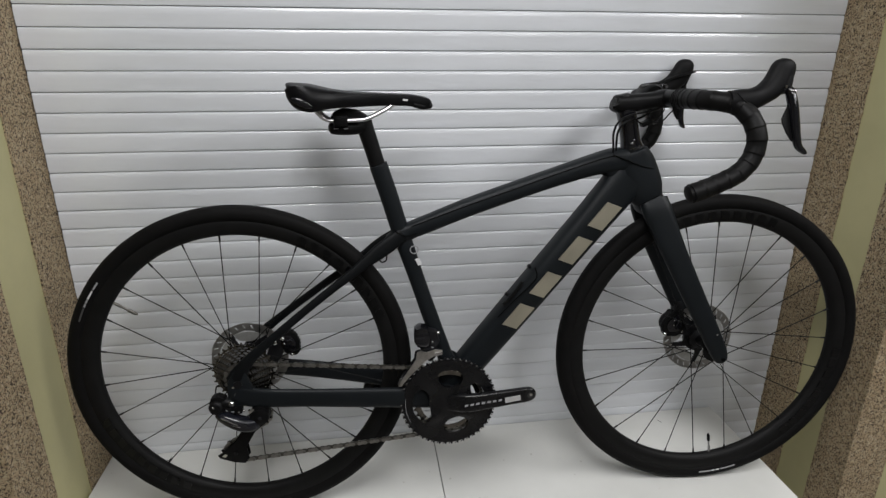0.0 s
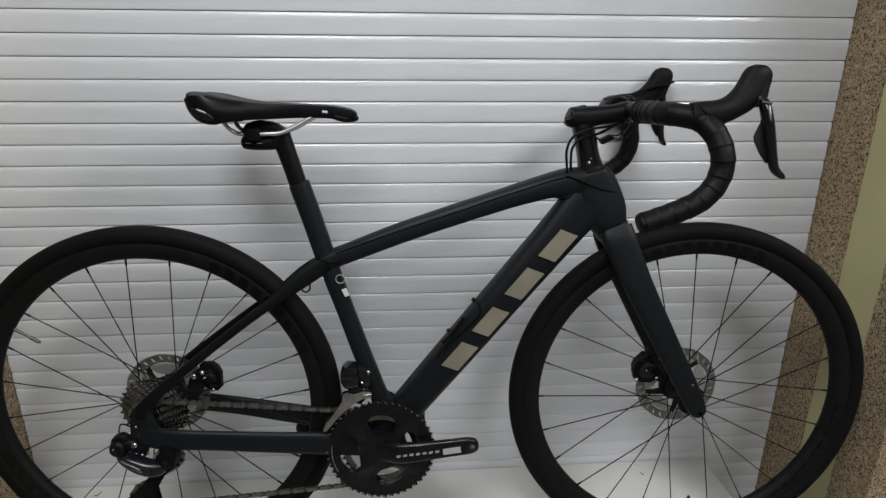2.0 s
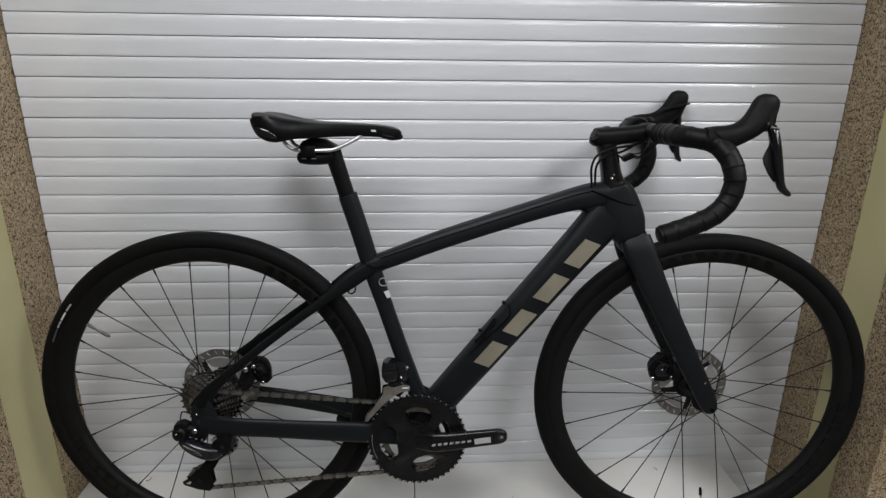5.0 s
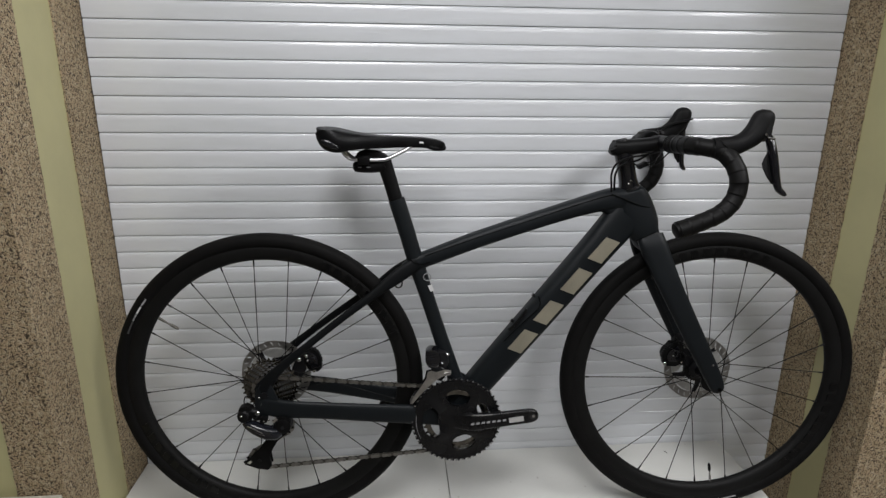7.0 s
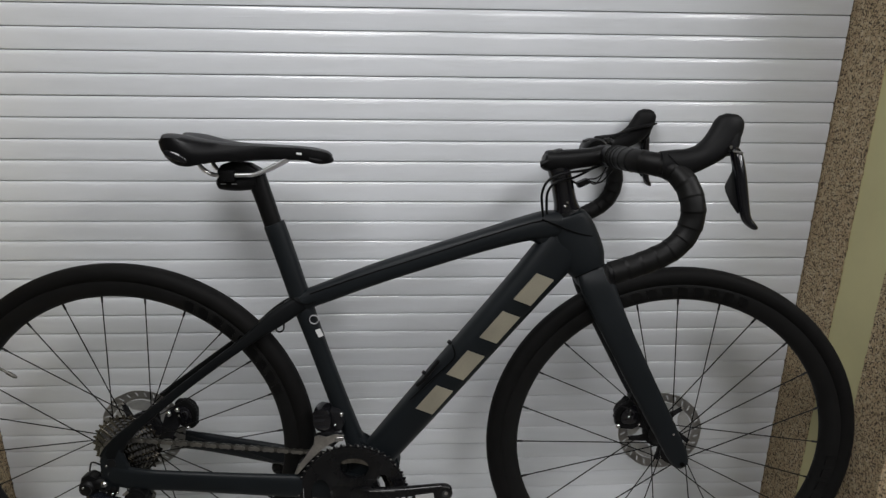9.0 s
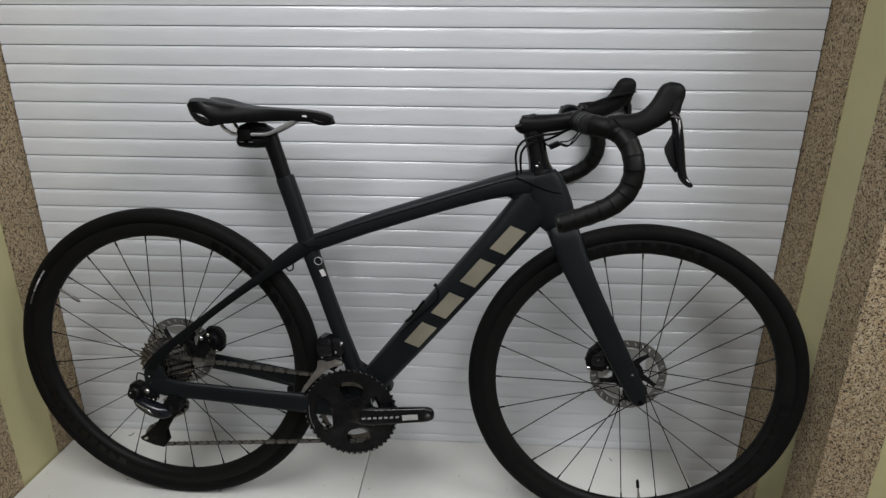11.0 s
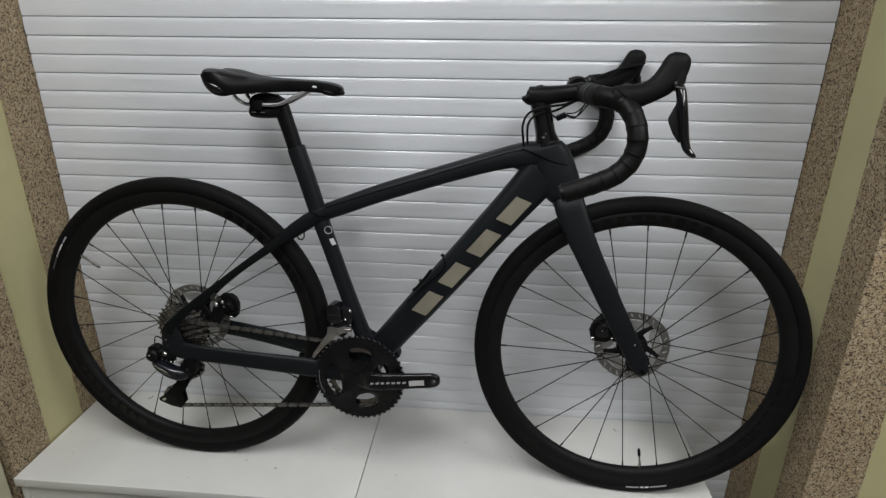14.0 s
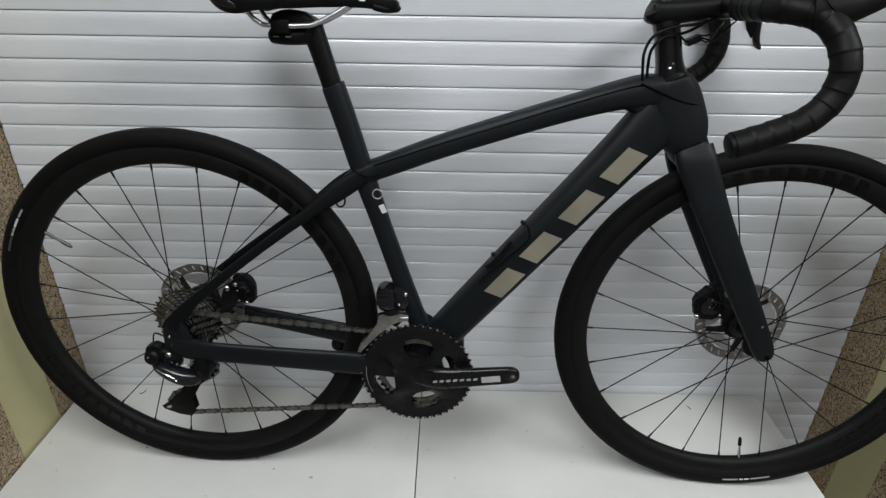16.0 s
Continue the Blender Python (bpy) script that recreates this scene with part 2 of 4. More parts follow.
def toothed(r_root, r_tip, teeth):
    out = []
    for k in range(teeth):
        for d, r in ((0.0, r_root), (0.28, r_root), (0.45, r_tip), (0.60, r_tip), (0.78, r_root)):
            t = 2 * math.pi * (k + d) / teeth
            out.append((r * math.cos(t), r * math.sin(t)))
    return out


def ringplate(outer, inner, y0, y1):
    """A flat ring between two outlines of equally many points."""
    a = [Vector((x, y0, z)) for x, z in outer]
    b = [Vector((x, y1, z)) for x, z in outer]
    c = [Vector((x, y1, z)) for x, z in inner]
    d = [Vector((x, y0, z)) for x, z in inner]
    bm = bmesh.new()
    rows = [[bm.verts.new(p) for p in ring] for ring in (a, b, c, d)]
    n = len(outer)
    for p, q in zip(rows, rows[1:] + rows[:1]):
        for i in range(n):
            bm.faces.new((p[i], p[(i + 1) % n], q[(i + 1) % n], q[i]))
    return bm


def circle(r, n, x=0.0, z=0.0, start=0.0):
    return [(x + r * math.cos(start + 2 * math.pi * k / n), z + r * math.sin(start + 2 * math.pi * k / n)) for k in range(n)]


def between(a, b):
    """The pose of a unit-length rod along z that reaches from a to b."""
    a, b = Vector(a), Vector(b)
    turn = (b - a).to_track_quat("Z", "Y").to_matrix().to_4x4()
    return Matrix.Translation(a) @ turn @ Matrix.Diagonal((1, 1, (b - a).length, 1))


def rod_mesh(name, radius, material, sides=8):
    return mesh_of(name, loft([[Vector((radius * math.cos(2 * math.pi * k / sides), radius * math.sin(2 * math.pi * k / sides), z))
                                for k in range(sides)] for z in (0.0, 1.0)]), material)


# ---------------------------------------------------------------- the setting
def structure(name, bm, material, smooth=False):
    return tagged(new(name, mesh_of(name, bm, material, smooth)), kind="structure")


structure("floor", box(-3.2, 4.2, -4.2, 0.3, FLOOR - 0.1, FLOOR), FLOORING)
structure("ceiling", box(-3.2, 4.2, -4.2, 0.3, CEIL, CEIL + 0.1), ROOM)
structure("wall_back", box(-3.2, 4.2, -4.3, -4.2, FLOOR, CEIL), ROOM)
structure("wall_west", box(-3.3, -3.2, -4.2, 0.3, FLOOR, CEIL), ROOM)
structure("wall_east", box(4.2, 4.3, -4.2, 0.3, FLOOR, CEIL), ROOM)
structure("wall_behind_shutter", box(-3.2, 4.2, 0.12, 0.3, FLOOR, CEIL), GAP)
structure("wall_left", box(-3.2, XL, YL, 0.12, FLOOR, CEIL), BEIGE)
structure("wall_right", box(XR, 4.2, YR, 0.12, FLOOR, CEIL), BEIGE)


def plaster_band(name, a, b, normal, ragged=0.0013):
    """A vertical band of chip plaster, 3 mm proud of the wall, between plan points a and b, with uneven edges."""
    a, b, n = Vector((*a, 0)), Vector((*b, 0)), Vector((*normal, 0))
    steps, rings = 220, []
    for k in range(steps + 1):
        z = FLOOR + (CEIL - FLOOR) * k / steps
        d = (b - a).normalized()
        j0, j1 = (ragged * noise.noise((z * 75, i * 7.3 + a.x * 11, a.y * 5)) * 1.6 for i in (1, 2))
        if a.y > -0.01:
            j0 *= 0.35                             # straight edge against the shutter
        p, q = a + d * j0, b + d * j1
        lift = n * 0.003
        up = Vector((0, 0, z))
        rings.append([p + up - n * 0.002, p + up + lift, q + up + lift, q + up - n * 0.002])
    return structure(name, loft(rings), STONE)


# bands in the left reveal, round its corner, and the same on the right
plaster_band("trim", (XL, 0.003), (XL, -0.112), (1, 0))
plaster_band("trim", (XL, -0.236), (XL, YL - 0.003), (1, 0))
plaster_band("trim", (XL + 0.003, YL), (XL - 0.090, YL), (0, -1))
plaster_band("trim", (XR, 0.003), (XR, -0.108), (-1, 0))
plaster_band("trim", (XR, -0.211), (XR, YR - 0.003), (-1, 0))
plaster_band("trim", (XR - 0.003, YR), (XR + 0.106, YR), (0, -1))


# roller shutter: one curved slat, repeated
PITCH, JOINT = 0.0408, 1.040
shutter = thing("roller_shutter", pose(0, 0, 0), "closed white-grey lacquered aluminium roller shutter with narrow slats", "roller shutter")


def slat_mesh():
    x0, x1 = XL + 0.006, XR - 0.006
    h = PITCH
    # outline in y, z: a gently arched face that leans back towards its top, two fine raised lines, a tight joint below
    face = [(0.010, 0.0003), (0.0030, 0.0003), (0.0006, 0.0004), (-0.0005, 0.0007), (-0.0009, 0.0014)]
    y, z = -0.0009, 0.0014
    while z < 0.0375:
        f = (z - 0.0016) / 0.036
        y += 0.0012 * math.tan(radians(-2.8 + 4.6 * f - 25.0 * max(0.0, 0.14 - f) + 18.0 * max(0.0, f - 0.60) ** 2 / 0.16))
        z += 0.0012
        face.append((y - (0.00006 if abs(z - 0.0136) < 0.0007 or abs(z - 0.0268) < 0.0007 else 0.0), z))
    face += [(y + 0.0005, 0.0391), (y + 0.0012, 0.0399), (y + 0.0030, h - 0.0003), (0.012, h - 0.0002)]
    rings = [[Vector((x, y, z)) for y, z in face] for x in (x0, x0 + 0.0015, x1 - 0.0015, x1)]
    return mesh_of("slat", loft(rings), SHUTTER, True, 35)


SLAT = slat_mesh()
k = 0
while JOINT - PITCH * k > FLOOR + 0.01:
    k += 1
low = JOINT - PITCH * (k - 1)
for i in range(int((CEIL - low) / PITCH)):
    ob = part("slat", SLAT, None, shutter, m=pose(0, 0.0 + 0.0006 * noise.noise((i * 3.1, 0, 0)), low + PITCH * i, 0.25 * noise.noise((0, i * 2.7, 5)), 0, 0))
part("bottom_rail", box(XL + 0.006, XR - 0.006, -0.004, 0.012, FLOOR, low - 0.001, 0.002), SHUTTER, shutter)
# near-black boxes: the shade in the guide channels is put into their colour
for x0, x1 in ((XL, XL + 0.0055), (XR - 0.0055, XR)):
    part("guide_rail", box(x0, x1, 0.004, 0.05, FLOOR, CEIL, 0.0005), GAP, shutter, "guide channel with its shade put in as near-black colour")

# ceiling luminaires over the room
for lx, ly, watts in LAMPS:
    lamp = thing("ceiling_light", pose(lx, ly, CEIL), "flat white ceiling light panel, switched on", "ceiling light", "ceiling lights")
    part("housing", box(-0.32, 0.32, -0.62, 0.62, -0.05, 0.0, 0.006), ROOM, lamp)
    part("diffuser", box(-0.30, 0.30, -0.59, 0.59, -0.066, -0.0505, 0.004), LAMPGLASS, lamp)


# two low units with white boards, end to end in front of the shutter
def low_unit(x0, x1):
    unit = thing("low_cabinet", pose((x0 + x1) / 2, -0.182, FLOOR), "low white melamine cabinet with a plain scuffed top board", "cabinet", "cabinets under the bicycle")
    w, d, h = (x1 - x0) / 2, 0.178, -FLOOR
    part("top_board", box(-w, w, -d, d, h - 0.022, h, 0.0012), BOARD, unit)
    for sx in (-1, 1):
        part("side_panel", box(min(sx * w * 0.995, sx * (w - 0.018)), max(sx * w * 0.995, sx * (w - 0.018)), -d + 0.01, d - 0.002, 0, h - 0.0225, 0.001), BOARD, unit)
    part("front_panel", box(-w + 0.019, w - 0.019, -d + 0.012, -d + 0.028, 0.002, h - 0.024, 0.001), BOARD, unit)
    part("back_panel", box(-w + 0.019, w - 0.019, d - 0.014, d - 0.004, 0.002, h - 0.024, 0.001), BOARD, unit)
    return unit


low_unit(-0.491, 0.3085)
low_unit(0.3105, 1.108)

# cream box with a paler lid beside the units
crate = thing("storage_box", pose(-0.674, -0.531, FLOOR), "cream plastic box with a pale speckled lid and black knob", "box")
H = 0.187 - FLOOR
part("body", box(-0.175, 0.178, -0.165, 0.165, 0.0, H - 0.012, 0.01, 3), BOX, crate)
part("lid", box(-0.176, 0.180, -0.166, 0.172, H - 0.0115, H, 0.003, 3), LID, crate)
part("knob", tube([(0.080, 0.134, H - 0.001), (0.080, 0.134, H + 0.005)], 0.0085, 16, 1), CARBON, crate, "small black knob")

# crumbs and a curl of fibre on the boards
for x, y, s in ((-0.26, -0.20, 0.0022), (-0.02, -0.222, 0.0035), (0.10, -0.27, 0.0028), (-0.36, -0.08, 0.002), (0.02, -0.25, 0.002)):
    bm = bmesh.new()
    bmesh.ops.create_icosphere(bm, subdivisions=1, radius=s)
    for v in bm.verts:
        v.co = Vector((v.co.x * (1 + random.random()), v.co.y * (0.6 + random.random()), (v.co.z + s) * 0.35))
    thing("crumb", pose(x, y, 0.0), "tiny dark crumb of dirt on the white board", "crumb", "crumbs on the boards", bm, GREYPRINT)
thing("fibre", pose(-0.355, -0.035, 0.0008), "short curled dark fibre on the white board", "fibre",
      bm=tube([(0, 0, 0), (0.006, -0.002, 0.001), (0.010, 0.003, 0.001), (0.011, 0.009, 0.002)], 0.0007, 6, 5), material=CARBON)
thing("fibre", pose(0.93, -0.045, 0.0008), "short curled dark fibre on the white board", "fibre",
      bm=tube([(0, 0, 0), (0.002, -0.006, 0.001), (0.004, -0.011, 0.001)], 0.0007, 6, 5), material=CARBON)


# ---------------------------------------------------------------- the bicycle
# local axes: x ahead, y to its left (towards the shutter), z up, from the rear wheel's foot
LEANING, HEADING = 3.5, -2.0
BIKE = Matrix.Translation((-0.1016, -0.2185, 0.0)) @ pose(0, 0, 0, 0, 0, HEADING) @ pose(0, 0, 0, -LEANING, 0, 0)
bike = thing("bicycle", BIKE, "matt dark grey carbon road bicycle leaning on the shutter, without pedals", "bicycle")
R, BASE = 0.340, 1.003
HUBR, HUBF = Vector((0, 0, R)), Vector((BASE, 0, R))
BB = Vector((0.416, 0, 0.261))

TYRE_OUT = [(0.3412, 0.0), (0.3408, 0.0055), (0.3392, 0.0110), (0.3355, 0.0152), (0.3305, 0.0178), (0.3250, 0.0186), (0.3195, 0.0178), (0.3150, 0.0155), (0.3125, 0.0134), (0.3105, 0.0112)]
TYRE = TYRE_OUT + [(r, -y) for r, y in TYRE_OUT[:0:-1]]
RIM_OUT = [(0.3100, 0.0), (0.3112, 0.0105), (0.3128, 0.0136), (0.3100, 0.0145), (0.3010, 0.0148), (0.2930, 0.0132), (0.2865, 0.0096), (0.2830, 0.0048), (0.2822, 0.0)]
RIM = RIM_OUT + [(r, -y) for r, y in RIM_OUT[-2:0:-1]]
SPOKE = rod_mesh("spoke", 0.00105, CARBON, 6)
NIPPLE = rod_mesh("nipple", 0.0019, ANODISED, 6)


def rotor_band(y):
    """A steel ring, wavy on both edges, with short slanted slots cut through it."""
    n, bm = 168, bmesh.new()
    rows = []
    for i in range(n):
        t = 2 * math.pi * i / n
        rows.append([])
        for f in (0.0, 0.30, 0.52, 0.76, 1.0):
            r0, r1 = 0.0620 + 0.0012 * math.sin(t * 5), 0.080 + 0.0005 * math.sin(t * 12)
            s = t + (f - 0.5) * 0.13 * (0.3 <= f <= 0.76)
            r = r0 + (r1 - r0) * f
            rows[-1].append(bm.verts.new((r * math.cos(s), y, r * math.sin(s))))
    for i in range(n):
        for j in range(4):
            if j in (1, 2) and i % 6 == 2:
                continue
            a, b = rows[i], rows[(i + 1) % n]
            bm.faces.new((a[j], a[j + 1], b[j + 1], b[j]))
    bmesh.ops.solidify(bm, geom=bm.faces[:], thickness=-0.0018)
    return bm


def wheel(name, hub, valve_angle, label, flange_r, flange_l, steer=0.0):
    w = part(name, revolve(RIM, 120), RIMSIDE, bike, label, Matrix.Translation(hub) @ pose(0, 0, 0, 0, 0, steer))
    part("tyre", revolve(TYRE, 120), RUBBER, w, "black slick rubber tyre")
    for k in range(24):
        a = radians(valve_angle + 7.5 + 15 * k)
        side = 1 if k % 2 else -1
        y = flange_l if side > 0 else flange_r
        lead = -1 if (k // 2) % 2 else 1
        b = a + lead * radians(74)
        fr = 0.021
        p = Vector((fr * math.cos(b), y, fr * math.sin(b)))
        q = Vector((0.2835 * math.cos(a), side * 0.0015, 0.2835 * math.sin(a)))
        part("spoke", SPOKE, None, w, m=between(p, q))
        part("nipple", NIPPLE, None, w, m=between(q + (p - q).normalized() * 0.012, q))
    body = [(0.0, flange_r - 0.012), (0.012, flange_r - 0.012), (0.012, flange_r - 0.003), (0.024, flange_r - 0.002), (0.024, flange_r + 0.002), (0.013, flange_r + 0.006),
            (0.0115, 0.0), (0.013, flange_l - 0.006), (0.024, flange_l - 0.002), (0.024, flange_l + 0.002), (0.012, flange_l + 0.003), (0.012, flange_l + 0.012), (0.0, flange_l + 0.012)]
    part("hub", revolve([(max(r, 0.0005), y) for r, y in body], 32), ANODISED, w)
    # 160 mm brake rotor on the left: slotted steel band, dark carrier with arms
    ry = flange_l + 0.010
    part("brake_rotor", rotor_band(ry), ROTOR, w, "slotted steel disc brake rotor")
    for i in range(5):
        t = 2 * math.pi * i / 5 + 0.3
        # aluminium fin: a wide leaf inside the band, hooked at one end
        fin = [(0.0608, t - 0.57 + 0.115 * q) for q in range(10)] + [(0.0600, t + 0.55), (0.0540, t + 0.52), (0.0450, t + 0.44), (0.0385, t + 0.18), (0.0385, t - 0.10), (0.0450, t - 0.36), (0.0540, t - 0.53)]
        part("cooling_fin", prism([(r * math.cos(a), r * math.sin(a)) for r, a in fin], ry + 0.0002, ry + 0.0016), FIN, w)
        arm = [(0.018, t - 0.70), (0.030, t - 0.62), (0.046, t - 0.66), (0.060, t - 0.72), (0.0655, t - 0.70), (0.0640, t - 0.60), (0.052, t - 0.50), (0.040, t - 0.34), (0.028, t - 0.08), (0.018, t + 0.20)]
        part("rotor_arm", prism([(r * math.cos(a), r * math.sin(a)) for r, a in arm], ry - 0.001, ry + 0.0028), ANODISED, w)
        a = t - 0.66
        part("rotor_rivet", disc(0.0024, ry - 0.0018, ry + 0.0034, 0.0635 * math.cos(a), 0.0635 * math.sin(a), 10), STEEL, w)
    part("rotor_centre", ringplate(circle(0.033, 32), circle(0.008, 32), ry - 0.002, ry + 0.005), ANODISED, w)
    v = radians(valve_angle)
    dirv = Vector((math.cos(v), 0, math.sin(v)))
    part("valve", tube([tuple(dirv * r) + (q, q) for r, q in ((0.284, 0.0030), (0.268, 0.0030), (0.2665, 0.0022), (0.247, 0.0022))], 0.003, 10, 1), DARKSTEEL if name == "rear_wheel" else CHROME, w)
    part("valve_cap", tube([tuple(dirv * r) + (q, q) for r, q in ((0.252, 0.0034), (0.238, 0.0034), (0.233, 0.0016))], 0.003, 10, 1), DARKSTEEL if name == "rear_wheel" else CARBON, w)
    return w


rear = wheel("rear_wheel", HUBR, 147.4, "deep black carbon rear wheel", -0.022, 0.033)
front = wheel("front_wheel", HUBF, -81.4, "deep black carbon front wheel", -0.033, 0.030, -2.0)


def arc_mark(parent, r0, r1, a0, a1, y, material, label):
    """A thin printed band on a tyre's or rim's side between two angles."""
    n = 10
    outline = [(r1 * math.cos(radians(a0 + (a1 - a0) * i / n)), r1 * math.sin(radians(a0 + (a1 - a0) * i / n))) for i in range(n + 1)]
    outline += [(r0 * math.cos(radians(a1 + (a0 - a1) * i / n)), r0 * math.sin(radians(a1 + (a0 - a1) * i / n))) for i in range(n + 1)]
    part("tyre_print", prism(outline, y, y + 0.001), material, parent, label)


for a0, a1, mat in ((141.5, 144.5, GREYPRINT), (145.2, 148.5, WHITE), (149, 150.2, GREYPRINT), (150.6, 151.8, GREYPRINT), (152.4, 157.5, DIMPRINT)):
    arc_mark(rear, 0.3205, 0.3235, a0, a1, -0.01905, mat, "pale printed bar on the tyre")
for a0, a1, mat in ((-87.5, -82.5, GREYPRINT), (-82.0, -80.8, WHITE), (-80.3, -78.8, WHITE), (-78.2, -72.0, GREYPRINT)):
    arc_mark(front, 0.3205, 0.3232, a0, a1, -0.01905, mat, "pale printed bar on the tyre")
for w, starts in ((rear, (198, 20)), (front, (-48, 68))):
    for s in starts:
        for i in range(9):
            outline = []
            for r, a in ((0.2925, 0), (0.3085, 0.7), (0.3085, 3.9), (0.2925, 3.2)):
                t = radians(s + i * 5.2 + a)
                outline.append((r * math.cos(t), r * math.sin(t)))
            part("rim_print", prism(outline, -0.0151, -0.0125), RIMPRINT, w, "gloss black printed bar on the rim")

# frame: tubes as sections (x, y, z, half depth in the side view, half width)
frame_part = part("frame", tube([(0.416, -0.044, 0.261, 0.030, 0.030), (0.416, 0.044, 0.261, 0.030, 0.030)], 0.03, 24, 1, side=(0, 0, 1)), PAINT, bike, "matt dark slate-grey carbon frame")
part("down_tube", tube([(0.425, 0, 0.272, 0.030, 0.030), (0.466, 0, 0.327, 0.030, 0.031), (0.56, 0, 0.443, 0.0325, 0.031), (0.66, 0, 0.566, 0.034, 0.0305), (0.73, 0, 0.652, 0.036, 0.029),
                      (0.785, 0, 0.720, 0.040, 0.026)], 0, 28, 6, power=3.2), PAINT, frame_part)
part("top_tube", tube([(0.318, 0, 0.619, 0.0145, 0.018), (0.345, 0, 0.6225, 0.0170, 0.019), (0.45, 0, 0.6625, 0.0180, 0.0195), (0.55, 0, 0.6965, 0.0182, 0.020), (0.645, 0, 0.727, 0.0188, 0.022),
                     (0.715, 0, 0.7475, 0.0212, 0.0255), (0.755, 0, 0.7545, 0.0250, 0.0255), (0.785, 0, 0.7565, 0.022, 0.0215), (0.800, 0, 0.7565, 0.012, 0.014)], 0, 24, 6, power=2.7), PAINT, frame_part)
part("seat_tube", tube([(0.2855, 0, 0.7515, 0.0170, 0.0160), (0.2865, 0, 0.7485, 0.0178, 0.0170), (0.304, 0, 0.692, 0.0178, 0.0170), (0.3272, 0, 0.612, 0.0175, 0.017), (0.3535, 0, 0.528, 0.0160, 0.0168), (0.3865, 0, 0.425, 0.0165, 0.018),
                      (0.415, 0, 0.340, 0.0170, 0.022), (0.425, 0, 0.285, 0.024, 0.028)], 0, 24, 5, power=2.5), PAINT, frame_part)
part("head_tube", tube([(0.7890, 0, 0.7745, 0.0255, 0.0195), (0.7900, 0, 0.7715, 0.0310, 0.0230), (0.7960, 0, 0.7540, 0.0385, 0.025), (0.8060, 0, 0.7280, 0.0415, 0.0265), (0.8200, 0, 0.6980, 0.0395, 0.027), (0.8310, 0, 0.6765, 0.0310, 0.026)], 0, 28, 6, power=2.6), PAINT, frame_part)
part("headset_cover", tube([(0.7855, 0, 0.7800, 0.0225, 0.0195), (0.7880, 0, 0.7745, 0.0275, 0.0205)], 0, 24, 1, power=2.3), CARBON, frame_part)
# webs that fill the corners where tubes meet
part("seat_cluster", tube([(0.302, 0, 0.600, 0.0140, 0.0180), (0.330, 0, 0.615, 0.0175, 0.0195), (0.365, 0, 0.629, 0.0150, 0.0180)], 0, 20, 5, power=2.4), PAINT, frame_part)
part("bracket_web", prism([(0.410, 0.356), (0.4275, 0.354), (0.4325, 0.343), (0.4395, 0.3375), (0.448, 0.3375), (0.4565, 0.3435), (0.464, 0.353), (0.480, 0.353), (0.50, 0.30), (0.43, 0.255), (0.395, 0.28)], -0.0165, 0.0165, 0.004), PAINT, frame_part)
part("head_web", tube([(0.722, 0, 0.7400, 0.010, 0.018), (0.745, 0, 0.7370, 0.0160, 0.0205), (0.768, 0, 0.7270, 0.0240, 0.0215), (0.790, 0, 0.7200, 0.0240, 0.0215), (0.805, 0, 0.716, 0.016, 0.020)], 0, 24, 5, power=2.6), PAINT, frame_part)
for s in (-1, 1):
    part("seat_stay", tube([(0.330, s * 0.012, 0.617, 0.0150, 0.0075), (0.285, s * 0.021, 0.588, 0.0155, 0.0075), (0.235, s * 0.032, 0.5520, 0.0098, 0.0065), (0.16, s * 0.045, 0.4975, 0.0080, 0.0065),
                           (0.085, s * 0.058, 0.4395, 0.0083, 0.0065), (0.03, s * 0.066, 0.3935, 0.0105, 0.006), (0.004, s * 0.068, 0.362, 0.016, 0.0055), (-0.004, s * 0.068, 0.345, 0.020, 0.005)], 0, 16, 5, power=2.6), STAYPAINT, frame_part)
    part("chain_stay", tube([(0.405, s * 0.030, 0.262, 0.023, 0.012), (0.33, s * 0.040, 0.2725, 0.0225, 0.0085), (0.22, s * 0.053, 0.286, 0.0205, 0.0075), (0.12, s * 0.063, 0.298, 0.0190, 0.007),
                            (0.055, s * 0.068, 0.3045, 0.0195, 0.0065), (0.015, s * 0.069, 0.311, 0.021, 0.006), (-0.012, s * 0.069, 0.322, 0.017, 0.005)], 0, 18, 5, power=2.8), PAINT, frame_part)
    part("dropout", prism([(-0.022, 0.305), (-0.014, 0.293), (0.012, 0.293), (0.034, 0.312), (0.022, 0.345), (0.014, 0.372), (-0.008, 0.366), (-0.020, 0.345)], s * 0.069 - 0.004, s * 0.069 + 0.004, 0.0015), PAINT, frame_part)
part("hanger_bolt", dome(0.0026, -0.0728, -0.010, 0.334), CHROME, frame_part)
part("axle_recess", disc(0.0050, -0.0742, -0.0728, -0.004, 0.318, 16), GAP, frame_part)
part("through_axle", tube([(0, -0.0745, R, 0.008, 0.008), (0, 0.0745, R, 0.008, 0.008)], 0.008, 16, 1, side=(0, 0, 1)), ANODISED, frame_part)
part("derailleur_hanger", prism([(-0.016, 0.312), (0.0, 0.305), (-0.006, 0.284), (-0.022, 0.280), (-0.032, 0.290), (-0.028, 0.305)], -0.0725, -0.0655, 0.001), ANODISED, frame_part)
